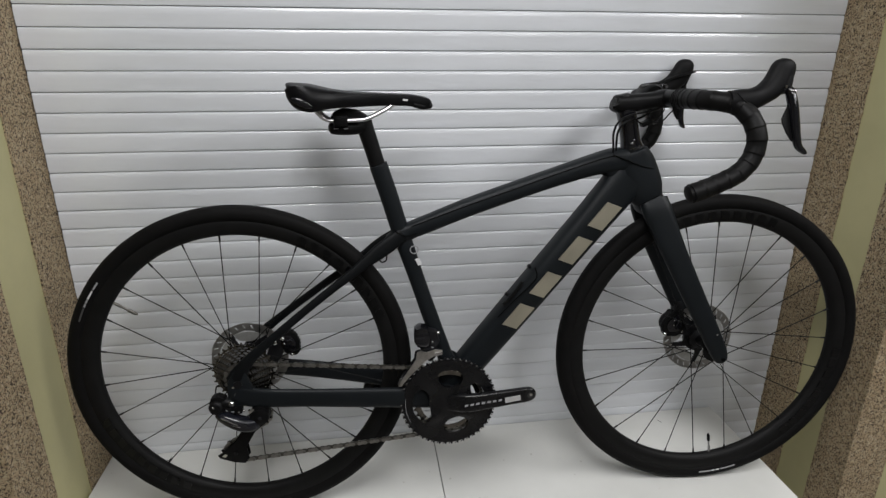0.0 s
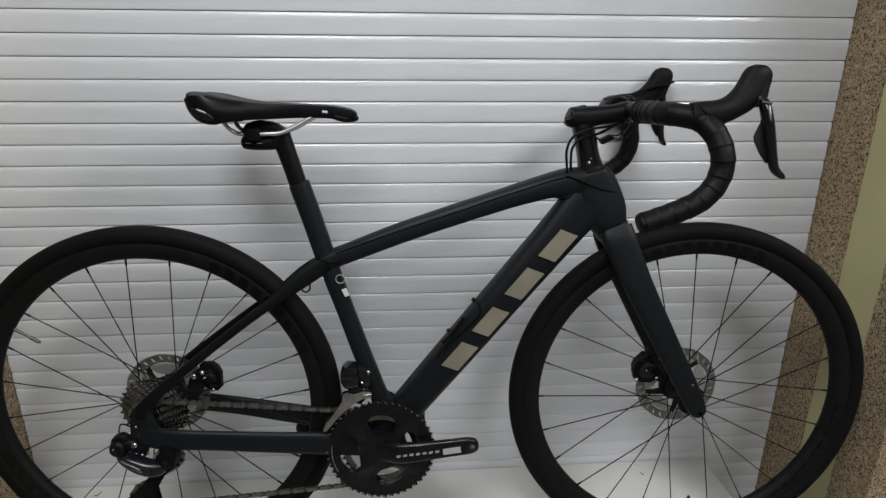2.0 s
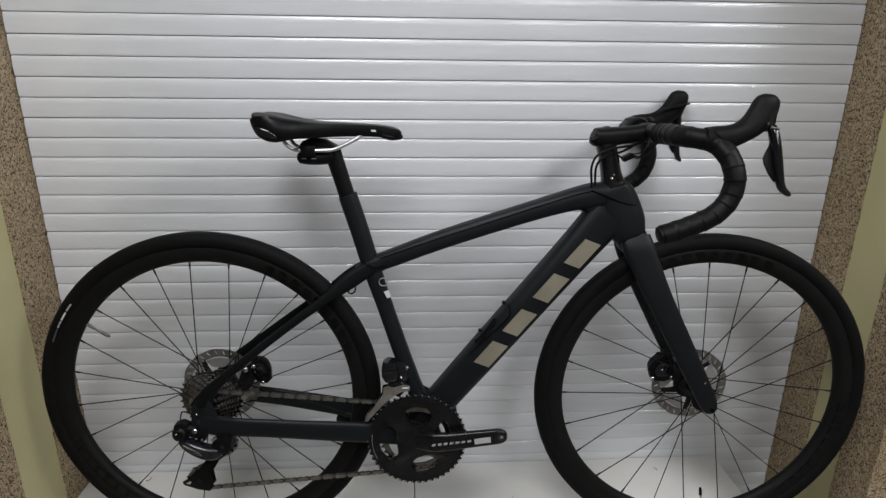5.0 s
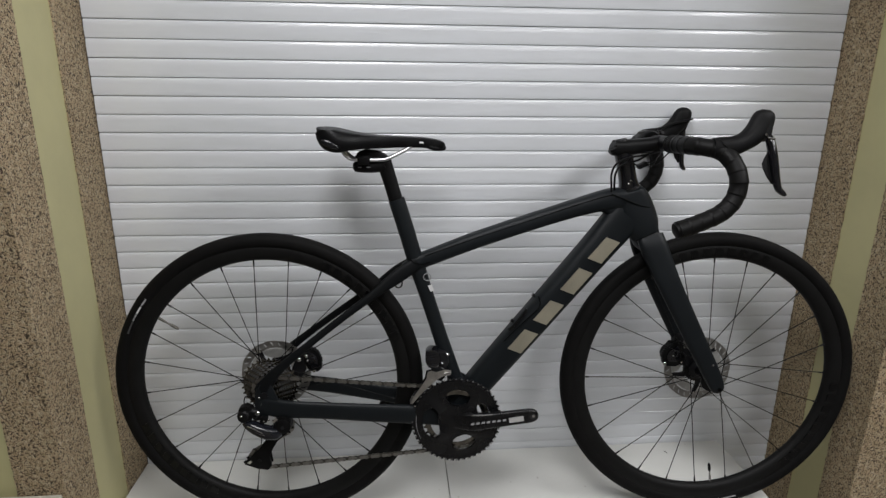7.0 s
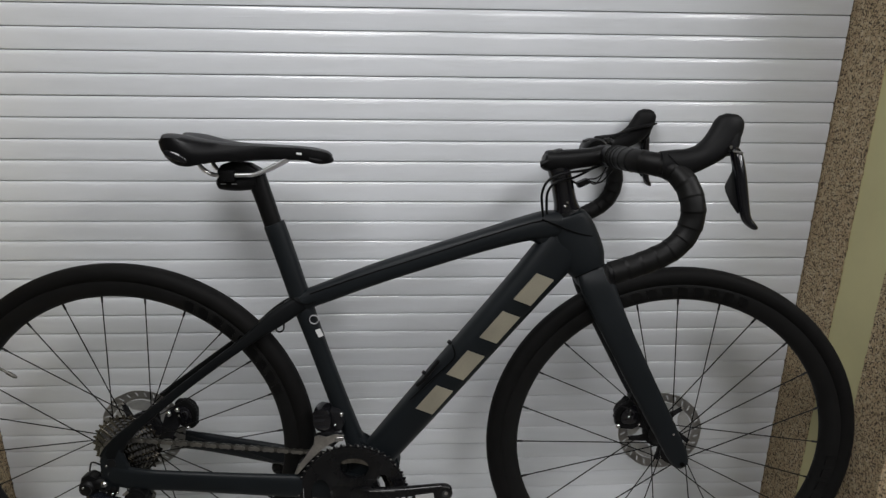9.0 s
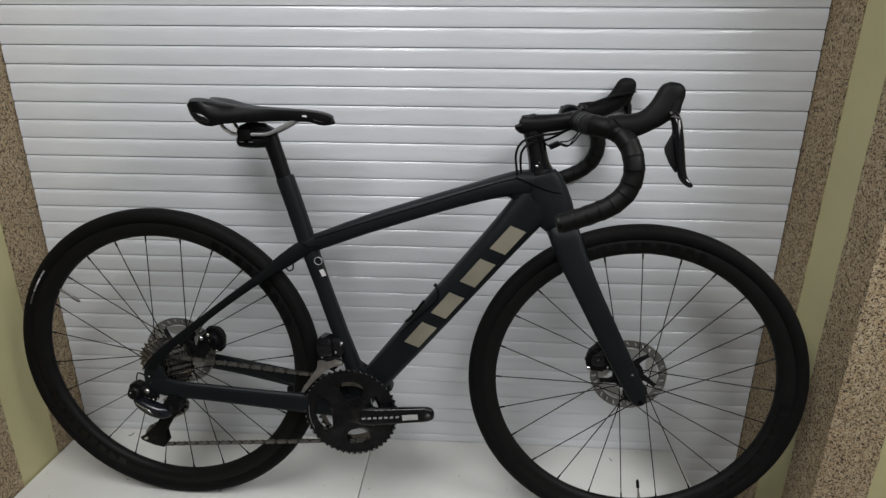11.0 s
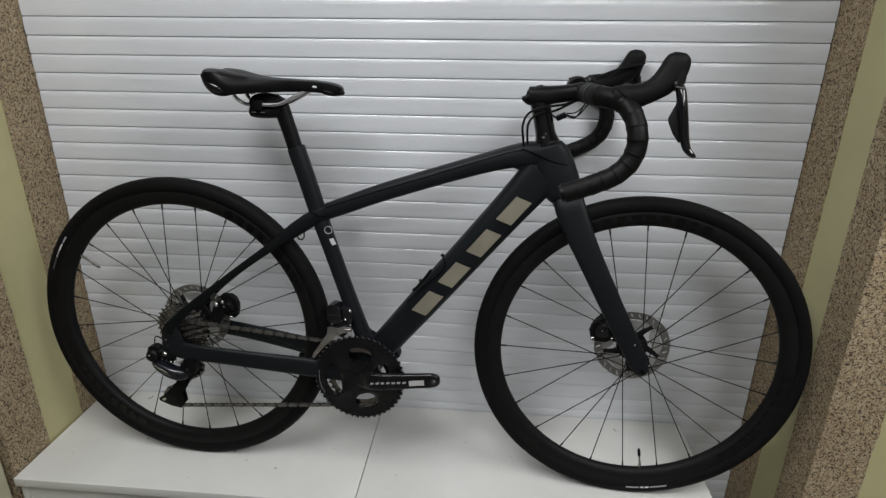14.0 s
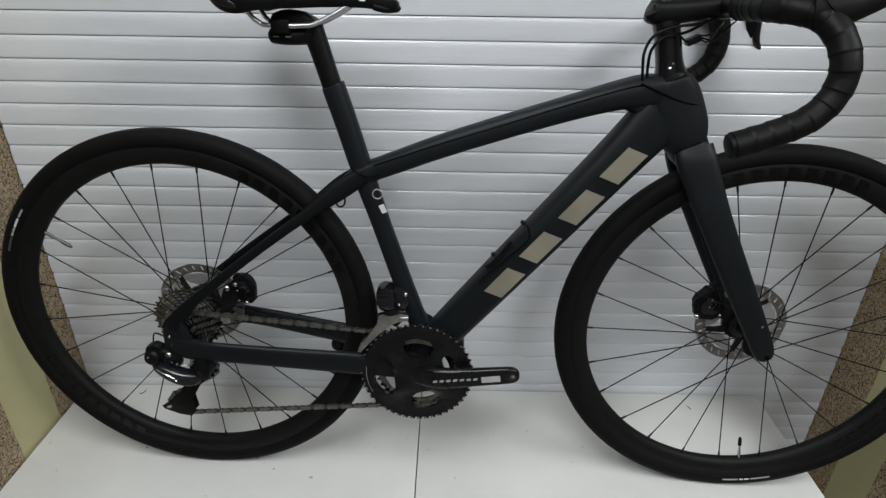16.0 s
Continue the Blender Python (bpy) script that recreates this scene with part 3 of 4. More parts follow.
# seam lines: along the top tube, round the head tube, at the fork crown
part("seam", tube([(0.345, -0.0172, 0.6330), (0.45, -0.0180, 0.6705), (0.555, -0.0186, 0.7055), (0.640, -0.0203, 0.7345), (0.715, -0.0232, 0.7590), (0.745, -0.0240, 0.7665)], 0.0014, 6, 6), SEAM, frame_part)
part("seam", tube([(0.742, -0.0262, 0.769), (0.765, -0.0262, 0.760), (0.798, -0.0262, 0.747), (0.822, -0.0245, 0.741), (0.838, -0.0170, 0.7395)], 0.0013, 6, 6), SEAM, frame_part)
part("joint_ring", tube([(0.312, -0.0195, 0.628), (0.325, -0.0205, 0.6185), (0.340, -0.0205, 0.6155), (0.356, -0.0195, 0.620)], 0.0011, 6, 6), SEAM, frame_part)
# storage hatch on the down tube
part("hatch_line", tube([(0.520, -0.0318, 0.441), (0.556, -0.0318, 0.4785), (0.590, -0.0316, 0.512), (0.5985, -0.0312, 0.527), (0.594, -0.0306, 0.545)], 0.0012, 6, 6), SEAM, frame_part)
part("hatch_latch", tube([(0.531, -0.0262, 0.4665), (0.540, -0.0270, 0.474), (0.558, -0.0270, 0.497), (0.570, -0.0262, 0.5145)], 0.0032, 8, 5), CARBON, frame_part, "black latch of the frame hatch")
for u, w in ((0.592, 0.5365), (0.546, 0.4770)):
    part("boss_bolt", tube([(u, 0, w), (u - 0.0050, 0, w + 0.0039)], 0.0038, 10, 1), ANODISED, frame_part)
part("light_eyelet", tube([(0.280, -0.012, 0.572), (0.283, -0.012, 0.563), (0.289, -0.012, 0.561), (0.295, -0.012, 0.566), (0.296, -0.012, 0.577)], 0.0016, 8, 5), CARBON, frame_part)

# champagne foil shapes on the down tube
def foil(points):
    """A flat piece of foil; points along the tube (s) and across it (n)."""
    outline = [(s * 0.634 + n * 0.773, s * 0.773 - n * 0.634) for s, n in points]
    part("foil_shape", prism(outline, -0.0322, -0.0290), DECAL, frame_part, "champagne metallic foil block", smooth=False)


for s0, s1 in ((0.664, 0.722), (0.750, 0.808), (0.840, 0.902), (0.930, 0.990)):
    foil([(s0, 0.1405), (s1, 0.1405), (s1 + 0.010, 0.1710), (s0 + 0.010, 0.1710)])
part("sticker", ringplate(circle(0.0085, 24, 0.3505, 0.586), circle(0.0072, 24, 0.3505, 0.586), -0.0178, -0.0150), GREYPRINT, frame_part, "small round pale ring sticker")
part("sticker", prism([(0.352, 0.566), (0.360, 0.569), (0.366, 0.556), (0.358, 0.553)], -0.0180, -0.0150), WHITE, frame_part, "small white sticker", smooth=False)

# fork
fork = part("fork", tube([(0.832, 0, 0.679, 0.029, 0.0265), (0.838, 0, 0.664, 0.029, 0.036), (0.845, 0, 0.655, 0.020, 0.038)], 0, 24, 5, power=2.6), PAINT, bike, "matt dark carbon fork with wide flat blades")
for s in (-1, 1):
    part("fork_blade", tube([(0.836, s * 0.020, 0.676, 0.0285, 0.012), (0.842, s * 0.030, 0.655, 0.0295, 0.012), (0.858, s * 0.0385, 0.617, 0.0275, 0.0105), (0.886, s * 0.044, 0.560, 0.0245, 0.010), (0.935, s * 0.050, 0.467, 0.0225, 0.0095),
                           (0.975, s * 0.053, 0.393, 0.0205, 0.009), (0.998, s * 0.054, 0.350, 0.0185, 0.008), (1.008, s * 0.054, 0.330, 0.0140, 0.007), (1.011, s * 0.054, 0.3235, 0.0070, 0.005)], 0, 20, 5, power=3.0), PAINT, fork)
part("crown_seam", tube([(0.803, -0.0285, 0.668), (0.827, -0.0300, 0.680), (0.853, -0.0190, 0.6885)], 0.0012, 6, 6), SEAM, fork)
part("through_axle", tube([(BASE, -0.0605, R, 0.0075, 0.0075), (BASE, 0.0605, R, 0.0075, 0.0075)], 0.0075, 16, 1, side=(0, 0, 1)), ANODISED, fork)
part("axle_hole", disc(0.0042, -0.0635, -0.0600, 1.0075, 0.3325, 16), SEAM, fork)
part("axle_bolt", disc(0.0022, -0.0632, -0.0600, 0.986, 0.392, 10), CHROME, fork)

# disc calipers on the left side
def caliper(name, outline, edge, y0, y1, bolts):
    """A two-piece caliper: body plate, gloss cover, cooling teeth between two corners of its edge, bright bolts."""
    body = part(name, prism(outline, y0, y0 + 0.012, 0.003), CARBON, bike, "black finned hydraulic disc brake caliper")
    cx, cz = (sum(p[i] for p in outline) / len(outline) for i in (0, 1))
    path = smooth_path(edge, 8)
    for p in path[::3]:
        a = math.degrees(math.atan2(p[1] - cz, p[0] - cx))
        part("cooling_fin", box(-0.0040, 0.0014, y0 + 0.003, y0 + 0.009, -0.0009, 0.0009, 0.0003), CARBON, body, m=pose(p[0], 0, p[1], 0, -a, 0))
    part("piston_housing", prism([(cx + (x - cx) * 0.80, cz + (z - cz) * 0.80) for x, z in outline], y0 + 0.0125, y1, 0.004), CARBON, body)
    part("pad_cover", prism([(cx + (x - cx) * 0.62, cz + (z - cz) * 0.62) for x, z in outline], y0 - 0.003, y0 + 0.001, 0.0015), GLOSS, body)
    part("banjo", tube([(cx - 0.006, y0 - 0.004, cz + 0.006), (cx + 0.002, y0 - 0.006, cz + 0.010), (cx + 0.007, y0 - 0.005, cz + 0.003), (cx + 0.003, y0 - 0.004, cz - 0.006)], 0.0016, 8, 5), DARKMETAL, body)
    for u, w, q in bolts:
        part("bolt", dome(q, y0 - 0.0030, u, w, 0.8), CHROME, body)
    return body


cal = caliper("front_caliper", [(0.939, 0.406), (0.925, 0.400), (0.915, 0.389), (0.910, 0.375), (0.913, 0.359), (0.9215, 0.351), (0.946, 0.349), (0.959, 0.356), (0.965, 0.3715), (0.961, 0.399), (0.955, 0.413), (0.944, 0.414)],
              [(0.937, 0.406), (0.924, 0.3995), (0.9145, 0.3885), (0.9100, 0.375)], 0.028, 0.060, ((0.917, 0.358, 0.0052), (0.938, 0.391, 0.0028), (0.936, 0.378, 0.0020), (0.957, 0.362, 0.0028)))
part("caliper_arm", prism([(0.955, 0.395), (0.975, 0.372), (0.985, 0.35), (0.975, 0.345), (0.955, 0.352)], 0.036, 0.050, 0.002), ANODISED, cal)
part("caliper_mount", prism([(0.938, 0.410), (0.944, 0.428), (0.954, 0.430), (0.962, 0.410), (0.958, 0.400)], 0.034, 0.054, 0.002), ANODISED, cal)
cal = caliper("rear_caliper", [(0.067, 0.400), (0.073, 0.405), (0.088, 0.403), (0.100, 0.393), (0.107, 0.376), (0.106, 0.353), (0.098, 0.345), (0.086, 0.345), (0.074, 0.352), (0.066, 0.372)],
              [(0.090, 0.4025), (0.1005, 0.3925), (0.1070, 0.376), (0.1062, 0.355)], 0.034, 0.060, ((0.073, 0.386, 0.0046), (0.075, 0.374, 0.0024), (0.090, 0.349, 0.0040), (0.056, 0.378, 0.0058)))
part("mount_block", prism([(0.068, 0.392), (0.070, 0.348), (0.052, 0.320), (0.030, 0.318), (0.034, 0.345), (0.044, 0.372)], 0.040, 0.056, 0.003), ANODISED, cal)

# crankset: a big outer ring with four wide arms, a small inner ring
crank = part("crankset", tube([(0, -0.036, 0, 0.024, 0.024), (0, -0.048, 0, 0.0225, 0.0225)], 0, 32, 1, side=(0, 0, 1)),
             SATIN, bike, "dark grey double chainring crankset without pedal", Matrix.Translation(BB))
part("chainring", ringplate(toothed(0.0972, 0.1018, 48), [(p[0] * 0.93, p[1] * 0.93) for p in circle(0.101, 240)], -0.0478, -0.0452), ANODISED, crank, "dark toothed outer chainring edge")
ARM = 6.8


def spider_plate(radius, y0, y1):
    """A dished plate with four rounded openings, symmetric about the crank arm."""
    loops = [circle(radius, 96)]
    for angle, r, half, tang in ((80, 0.0550, 0.0195, 26), (-80, 0.0560, 0.0190, 26), (178, 0.0585, 0.0180, 38), (4, 0.064, 0.0125, 30)):
        loop = []
        for k in range(28):
            t = 2 * math.pi * k / 28
            c, d = math.cos(t), math.sin(t)
            rr = r + half * abs(c) ** 0.8 * (1 if c > 0 else -1)
            aa = radians(ARM + angle + tang * abs(d) ** 0.8 * (1 if d > 0 else -1))
            loop.append((rr * math.cos(aa), rr * math.sin(aa)))
        loops.append(loop)
    bm = bmesh.new()
    edges = []
    for loop in loops:
        vs = [bm.verts.new((x, y0, z)) for x, z in loop]
        edges += [bm.edges.new((vs[k], vs[(k + 1) % len(vs)])) for k in range(len(vs))]
    bmesh.ops.triangle_fill(bm, use_beauty=True, edges=edges)
    bmesh.ops.subdivide_edges(bm, edges=[e for e in bm.edges if not e.is_boundary], cuts=3, use_grid_fill=True)
    grown = bmesh.ops.extrude_face_region(bm, geom=bm.faces[:])
    for v in [g for g in grown["geom"] if isinstance(g, bmesh.types.BMVert)]:
        r, a = math.hypot(v.co.x, v.co.z), math.degrees(math.atan2(v.co.z, v.co.x)) - ARM
        ridge = max(math.exp(-(((a - k + 180) % 360 - 180) / 17.0) ** 2) for k in (37, 143, 217, -37))
        dish = max(0.0, min(1.0, (0.086 - r) / 0.012))                 # the ring's rim stands a step below the arms
        v.co.y = y1 - 0.0016 * dish * dish * (3 - 2 * dish) - 0.0075 * ridge * math.exp(-((r - 0.040) / 0.028) ** 2) - 0.0060 * math.exp(-(r / 0.036) ** 2)
    return bm


part("spider", spider_plate(0.0952, -0.0440, -0.0490), SATIN, crank, "smooth dark grey four-arm spider")
part("chainring_line", tube([(0.0905 * math.cos(radians(a)), -0.0494, 0.0905 * math.sin(radians(a))) for a in range(172, 209, 9)], 0.0004, 6, 3), GREYPRINT, crank, "thin pale printed arc")
part("inner_chainring", ringplate(toothed(0.0705, 0.0755, 34), [(p[0] * 0.84, p[1] * 0.84) for p in circle(0.0705, 170)], -0.0405, -0.0382), COG, crank, "small inner chainring")
for k in (37, 143, 217, -37):
    a = radians(ARM + k)
    part("chainring_bolt", disc(0.0045, -0.0425, -0.0375, 0.064 * math.cos(a), 0.064 * math.sin(a), 12), STEEL, crank)
for k in range(48):
    a = 2 * math.pi * (k + 0.15) / 48
    part("pickup_rivet", disc(0.0016, -0.0488, -0.0470, 0.0992 * math.cos(a), 0.0992 * math.sin(a), 6), CHROME, crank)


def crank_arm(side):
    """A tapered hollow-looking arm that rises out of the spider and ends in a rounded pedal eye."""
    s = side
    rows = [(-0.010, s * 0.0530, 0, 0.0120, 0.0030), (0.010, s * 0.0565, 0, 0.0185, 0.0050), (0.030, s * 0.0620, 0, 0.0200, 0.0080), (0.050, s * 0.0652, 0, 0.0194, 0.0085), (0.085, s * 0.0672, 0, 0.0178, 0.0075),
            (0.130, s * 0.0676, 0, 0.0166, 0.0070), (0.160, s * 0.0676, 0, 0.0160, 0.0069), (0.172, s * 0.0676, 0, 0.0138, 0.0068), (0.1785, s * 0.0676, 0, 0.0098, 0.0060), (0.1815, s * 0.0676, 0, 0.0045, 0.0040)]
    return tube(rows, 0, 28, 5, power=4.0)


arm = part("crank_arm", crank_arm(-1), SATIN, crank, "gloss dark grey crank arm", pose(0, 0, 0, 0, -ARM, 0))
part("pedal_hole", disc(0.0062, -0.0752, -0.0740, 0.1690, 0.0, 20), GAP, crank, m=pose(0, 0, 0, 0, -ARM, 0))
part("pedal_thread", disc(0.0030, -0.0756, -0.0751, 0.1702, 0.0015, 12), STEEL, crank, m=pose(0, 0, 0, 0, -ARM, 0))
# thin chrome line puts in the highlight along the arm's upper edge
part("edge_glint", tube([(0.034, -0.0702, 0.0180), (0.060, -0.0730, 0.0166), (0.080, -0.0736, 0.0158)], 0.0007, 6, 3), CHROME, crank, m=pose(0, 0, 0, 0, -ARM, 0))
for i in range(7):
    x = 0.030 + i * 0.0118
    part("print_bar", prism([(x, -0.0020), (x + 0.0072, -0.0020), (x + 0.0088, 0.0024), (x + 0.0016, 0.0024)], -0.0750, -0.0744), GREYPRINT, crank, "grey printed bar", pose(0, 0, 0, 0, -ARM, 0), smooth=False)
SILVER = varied("silver_label", (0.48, 0.48, 0.47), 0.4, amount=0.15, scale=60.0)
part("sticker", prism([(0.1155, -0.008), (0.1480, -0.0075), (0.1480, 0.0045), (0.1155, 0.0040)], -0.0751, -0.0744), SILVER, crank, "pale size sticker on the crank", pose(0, 0, 0, 0, -ARM, 0), smooth=False)
part("left_crank_arm", crank_arm(1), SATIN, crank, "gloss dark grey crank arm", pose(0, 0, 0, 0, 180 - ARM, 0))

# cassette
cas = part("cassette", revolve([(0.0008, -0.057), (0.014, -0.057), (0.017, -0.054), (0.0535, -0.0205), (0.0535, -0.0175), (0.0008, -0.0175)], 40), GAP, bike, "eleven-speed steel cassette", Matrix.Translation(HUBR))
for k, teeth in enumerate((30, 27, 25, 23, 21, 19, 17, 15, 14, 12, 11)):
    r = teeth * 0.0127 / (2 * math.pi)
    y = -0.0185 - 0.0036 * k
    part("sprocket", ringplate(toothed(r - 0.0022, r + 0.0030, teeth), [(p[0] * (1 - 0.0062 / r), p[1] * (1 - 0.0062 / r)) for p in circle(r, teeth * 5)], y - 0.0008, y + 0.0008), COG, cas)

# chain: alternate plates and rollers round rings and pulleys
SPROCKET_R, SMALL_R, PULLEY_R = 0.0305, 0.0725, 0.0235
UP_PULLEY, LOW_PULLEY = Vector((0.030, -0.052, 0.258)), Vector((-0.022, -0.050, 0.178))


def chain_line():
    y = -0.0425
    pts = []
    up0, up1 = (0.004, R + SPROCKET_R + 0.001), (BB.x + 0.006, BB.z + SMALL_R + 0.001)
    pts += [(up0[0], y - 0.004, up0[1]), (up1[0], -0.0395, up1[1])]
    for k in range(1, 10):
        t = radians(90 - 20 * k)
        pts.append((BB.x + SMALL_R * math.cos(t), -0.0395, BB.z + SMALL_R * math.sin(t)))
    pts += [(LOW_PULLEY.x + 0.006, LOW_PULLEY.y, LOW_PULLEY.z - PULLEY_R)]
    for k in range(1, 7):
        t = radians(-75 - 26 * k)
        pts.append((LOW_PULLEY.x + PULLEY_R * math.cos(t), LOW_PULLEY.y, LOW_PULLEY.z + PULLEY_R * math.sin(t)))
    for k in range(0, 7):
        t = radians(-60 + 30 * k)
        pts.append((UP_PULLEY.x + PULLEY_R * math.cos(t), UP_PULLEY.y + 0.004, UP_PULLEY.z + PULLEY_R * math.sin(t)))
    for k in range(0, 7):
        t = radians(235 - 24 * k)
        pts.append((SPROCKET_R * math.cos(t), y - 0.006, R + SPROCKET_R * math.sin(t)))
    return [Vector(p) for p in pts]


def link_mesh(name, wide):
    half, r = 0.00635, 0.0040
    outline = []
    for k in range(7):
        t = radians(-90 + 30 * k)
        outline.append((half + r * math.cos(t), r * math.sin(t)))
    outline.append((0.0, r * 0.68))
    for k in range(7):
        t = radians(90 + 30 * k)
        outline.append((-half + r * math.cos(t), r * math.sin(t)))
    outline.append((0.0, -r * 0.68))
    y = 0.0028 if wide else 0.0018
    plates = [prism(outline, s * y - 0.00045, s * y + 0.00045) for s in (-1, 1)]
    if wide:
        plates += [disc(0.0018, -0.0034, 0.0034, x, 0.0, 8) for x in (-half, half)]
    # inner plates take a darker steel that stands in for shade between the links
    return mesh_of(name, join(*plates), CHAINSTEEL if wide else DARKSTEEL, True, 30)


chain = part("chain", disc(0.0016, -0.0032, 0.0032, 0, 0, 8), CHAINSTEEL, bike, "slim steel bicycle chain on the small ring", Matrix.Translation((BB.x, -0.0395, BB.z + SMALL_R + 0.001)))
base = Matrix.Translation(-chain.matrix_basis.translation)
LINKS = [link_mesh("outer_link", True), link_mesh("inner_link", False)]
line = chain_line()
line.append(line[0])
lengths = [(b - a).length for a, b in zip(line, line[1:])]
total = sum(lengths)
count = int(round(total / 0.0127 / 2)) * 2


def along(s):
    s %= total
    for a, b, d in zip(line, line[1:], lengths):
        if s <= d:
            return a.lerp(b, s / d)
        s -= d
    return line[-1]


for k in range(count):
    a, b = along(total * k / count), along(total * (k + 1) / count)
    mid, d = (a + b) / 2, (b - a).normalized()
    turn = Matrix((d, Vector((0, 1, 0)), d.cross(Vector((0, 1, 0))))).transposed().to_4x4()
    part("chain_link", LINKS[k % 2], None, chain, m=base @ Matrix.Translation(mid) @ turn)

# rear derailleur
rd = part("rear_derailleur", tube([(-0.046, -0.071, 0.2740, 0.006, 0.009), (-0.034, -0.076, 0.2690, 0.0095, 0.0125), (-0.016, -0.078, 0.2600, 0.0125, 0.0140), (0.002, -0.078, 0.2525, 0.0135, 0.0140), (0.017, -0.075, 0.2490, 0.0130, 0.0125), (0.028, -0.070, 0.2500, 0.0090, 0.010)], 0, 20, 6, power=3.4),
          LACQUER, bike, "glossy dark electronic rear derailleur", Matrix.Translation((0.002, 0, 0.004)))
DOWN = Matrix.Translation((-0.002, 0, -0.004))
part("b_knuckle", tube([(-0.044, -0.070, 0.2950, 0.009, 0.010), (-0.032, -0.070, 0.2965, 0.0110, 0.011), (-0.018, -0.071, 0.2945, 0.0110, 0.010)], 0, 16, 5), CARBON, rd)
part("motor_block", prism([(-0.060, 0.296), (-0.056, 0.310), (-0.042, 0.315), (-0.028, 0.308), (-0.026, 0.292), (-0.032, 0.278), (-0.044, 0.271), (-0.056, 0.276)], -0.0780, -0.0580, 0.004), CARBON, rd)
part("motor", tube([(-0.046, -0.060, 0.2905, 0.0140, 0.0140), (-0.046, -0.078, 0.2905, 0.0150, 0.0150), (-0.046, -0.083, 0.2905, 0.0125, 0.0125), (-0.046, -0.085, 0.2905, 0.0080, 0.0080)], 0, 20, 1, side=(0, 0, 1)), CARBON, rd, "matt black motor housing")
part("motor_ring", ringplate(circle(0.0112, 24, -0.046, 0.2905), circle(0.0100, 24, -0.046, 0.2905), -0.0850, -0.0835), DARKMETAL, rd)
part("lens", dome(0.0022, -0.0850, -0.050, 0.2945), CHROME, rd)
part("mount_bolt", dome(0.0062, -0.0770, -0.0175, 0.2965, 0.7), CHROME, rd)
part("bolt_socket", disc(0.0030, -0.0818, -0.0800, -0.0175, 0.2965, 6), GAP, rd)
part("link_arm", tube([(-0.036, -0.0885, 0.2720, 0.0045, 0.002), (-0.014, -0.0930, 0.2625, 0.0060, 0.002), (0.008, -0.0925, 0.2530, 0.0050, 0.002)], 0, 12, 5, power=3.5), DARKMETAL, rd, "polished dark link arm")
part("bright_edge", tube([(-0.036, -0.0905, 0.2745), (-0.020, -0.0945, 0.2680), (-0.004, -0.0955, 0.2600)], 0.0013, 6, 5), CHROME, rd)
part("bright_edge", tube([(-0.030, -0.0905, 0.2680), (-0.014, -0.0945, 0.2600), (0.000, -0.0950, 0.2545)], 0.0008, 6, 5), CHROME, rd)
part("face_plate", prism([(0.000, 0.2620), (0.012, 0.2590), (0.016, 0.2500), (0.006, 0.2480), (-0.003, 0.2540)], -0.0945, -0.0905, 0.001), DARKMETAL, rd, "bright bevelled face of the derailleur")
part("adjuster_bolt", dome(0.0026, -0.0790, -0.004, 0.2790, 1.0), CHROME, rd)
part("adjuster_bolt", dome(0.0024, -0.0790, 0.006, 0.2820, 1.0), CHROME, rd)
part("adjuster_block", prism([(-0.012, 0.2860), (-0.006, 0.2900), (0.004, 0.2880), (0.002, 0.2760), (-0.008, 0.2720), (-0.014, 0.2780)], -0.0790, -0.0670, 0.0015), CARBON, rd)
part("pivot_knuckle", tube([(0.036, -0.084, 0.266, 0.0100, 0.0100), (0.036, -0.081, 0.266, 0.0165, 0.0165), (0.036, -0.060, 0.266, 0.0185, 0.0185)], 0, 20, 1, side=(0, 0, 1)), CARBON, rd)
part("knuckle_block", prism([(0.018, 0.2800), (0.030, 0.2890), (0.044, 0.2860), (0.053, 0.2760), (0.052, 0.2600), (0.040, 0.2480), (0.020, 0.2460), (0.012, 0.2580)], -0.0790, -0.0620, 0.003), CARBON, rd)
part("knuckle_tab", prism([(0.014, 0.2790), (0.022, 0.2860), (0.026, 0.2830), (0.018, 0.2760)], -0.0820, -0.0780, 0.0008), STEEL, rd)
part("pivot_bolt", disc(0.0040, -0.0855, -0.0838, 0.036, 0.266, 12), DARKMETAL, rd)
CAGE = [(0.046, 0.252), (0.040, 0.242), (0.020, 0.226), (0.008, 0.205), (0.000, 0.192), (0.004, 0.165), (-0.005, 0.154), (-0.028, 0.158), (-0.054, 0.168), (-0.058, 0.175), (-0.042, 0.185), (-0.022, 0.204), (-0.006, 0.226), (0.005, 0.246), (0.020, 0.262), (0.040, 0.264)]
part("outer_cage", prism(CAGE, -0.0605, -0.0580, 0.0006), CARBON, rd, "black derailleur cage", DOWN)
part("inner_cage", prism([(x * 0.96, 0.2 + (z - 0.2) * 0.94) for x, z in CAGE], -0.0450, -0.0430, 0.0005), CARBON, rd, m=DOWN)
part("cage_hole", prism([(-0.050, 0.1725), (-0.043, 0.1775), (-0.039, 0.1755), (-0.043, 0.1700)], -0.0610, -0.0600), LID, rd, m=DOWN)
for p in (UP_PULLEY, LOW_PULLEY):
    part("pulley", ringplate(toothed(0.0200, 0.0245, 11), [(q[0], q[1]) for q in circle(0.006, 55)], -0.0012, 0.0012), CARBON, rd, m=DOWN @ Matrix.Translation(p))
    part("pulley_rim", ringplate(circle(0.0150, 33), circle(0.0120, 33), -0.0016, 0.0016), GAP, rd, m=DOWN @ Matrix.Translation(p))
    part("pulley_bolt", disc(0.004, -0.0620, -0.0600, p.x, p.z, 12), ANODISED, rd, m=DOWN)
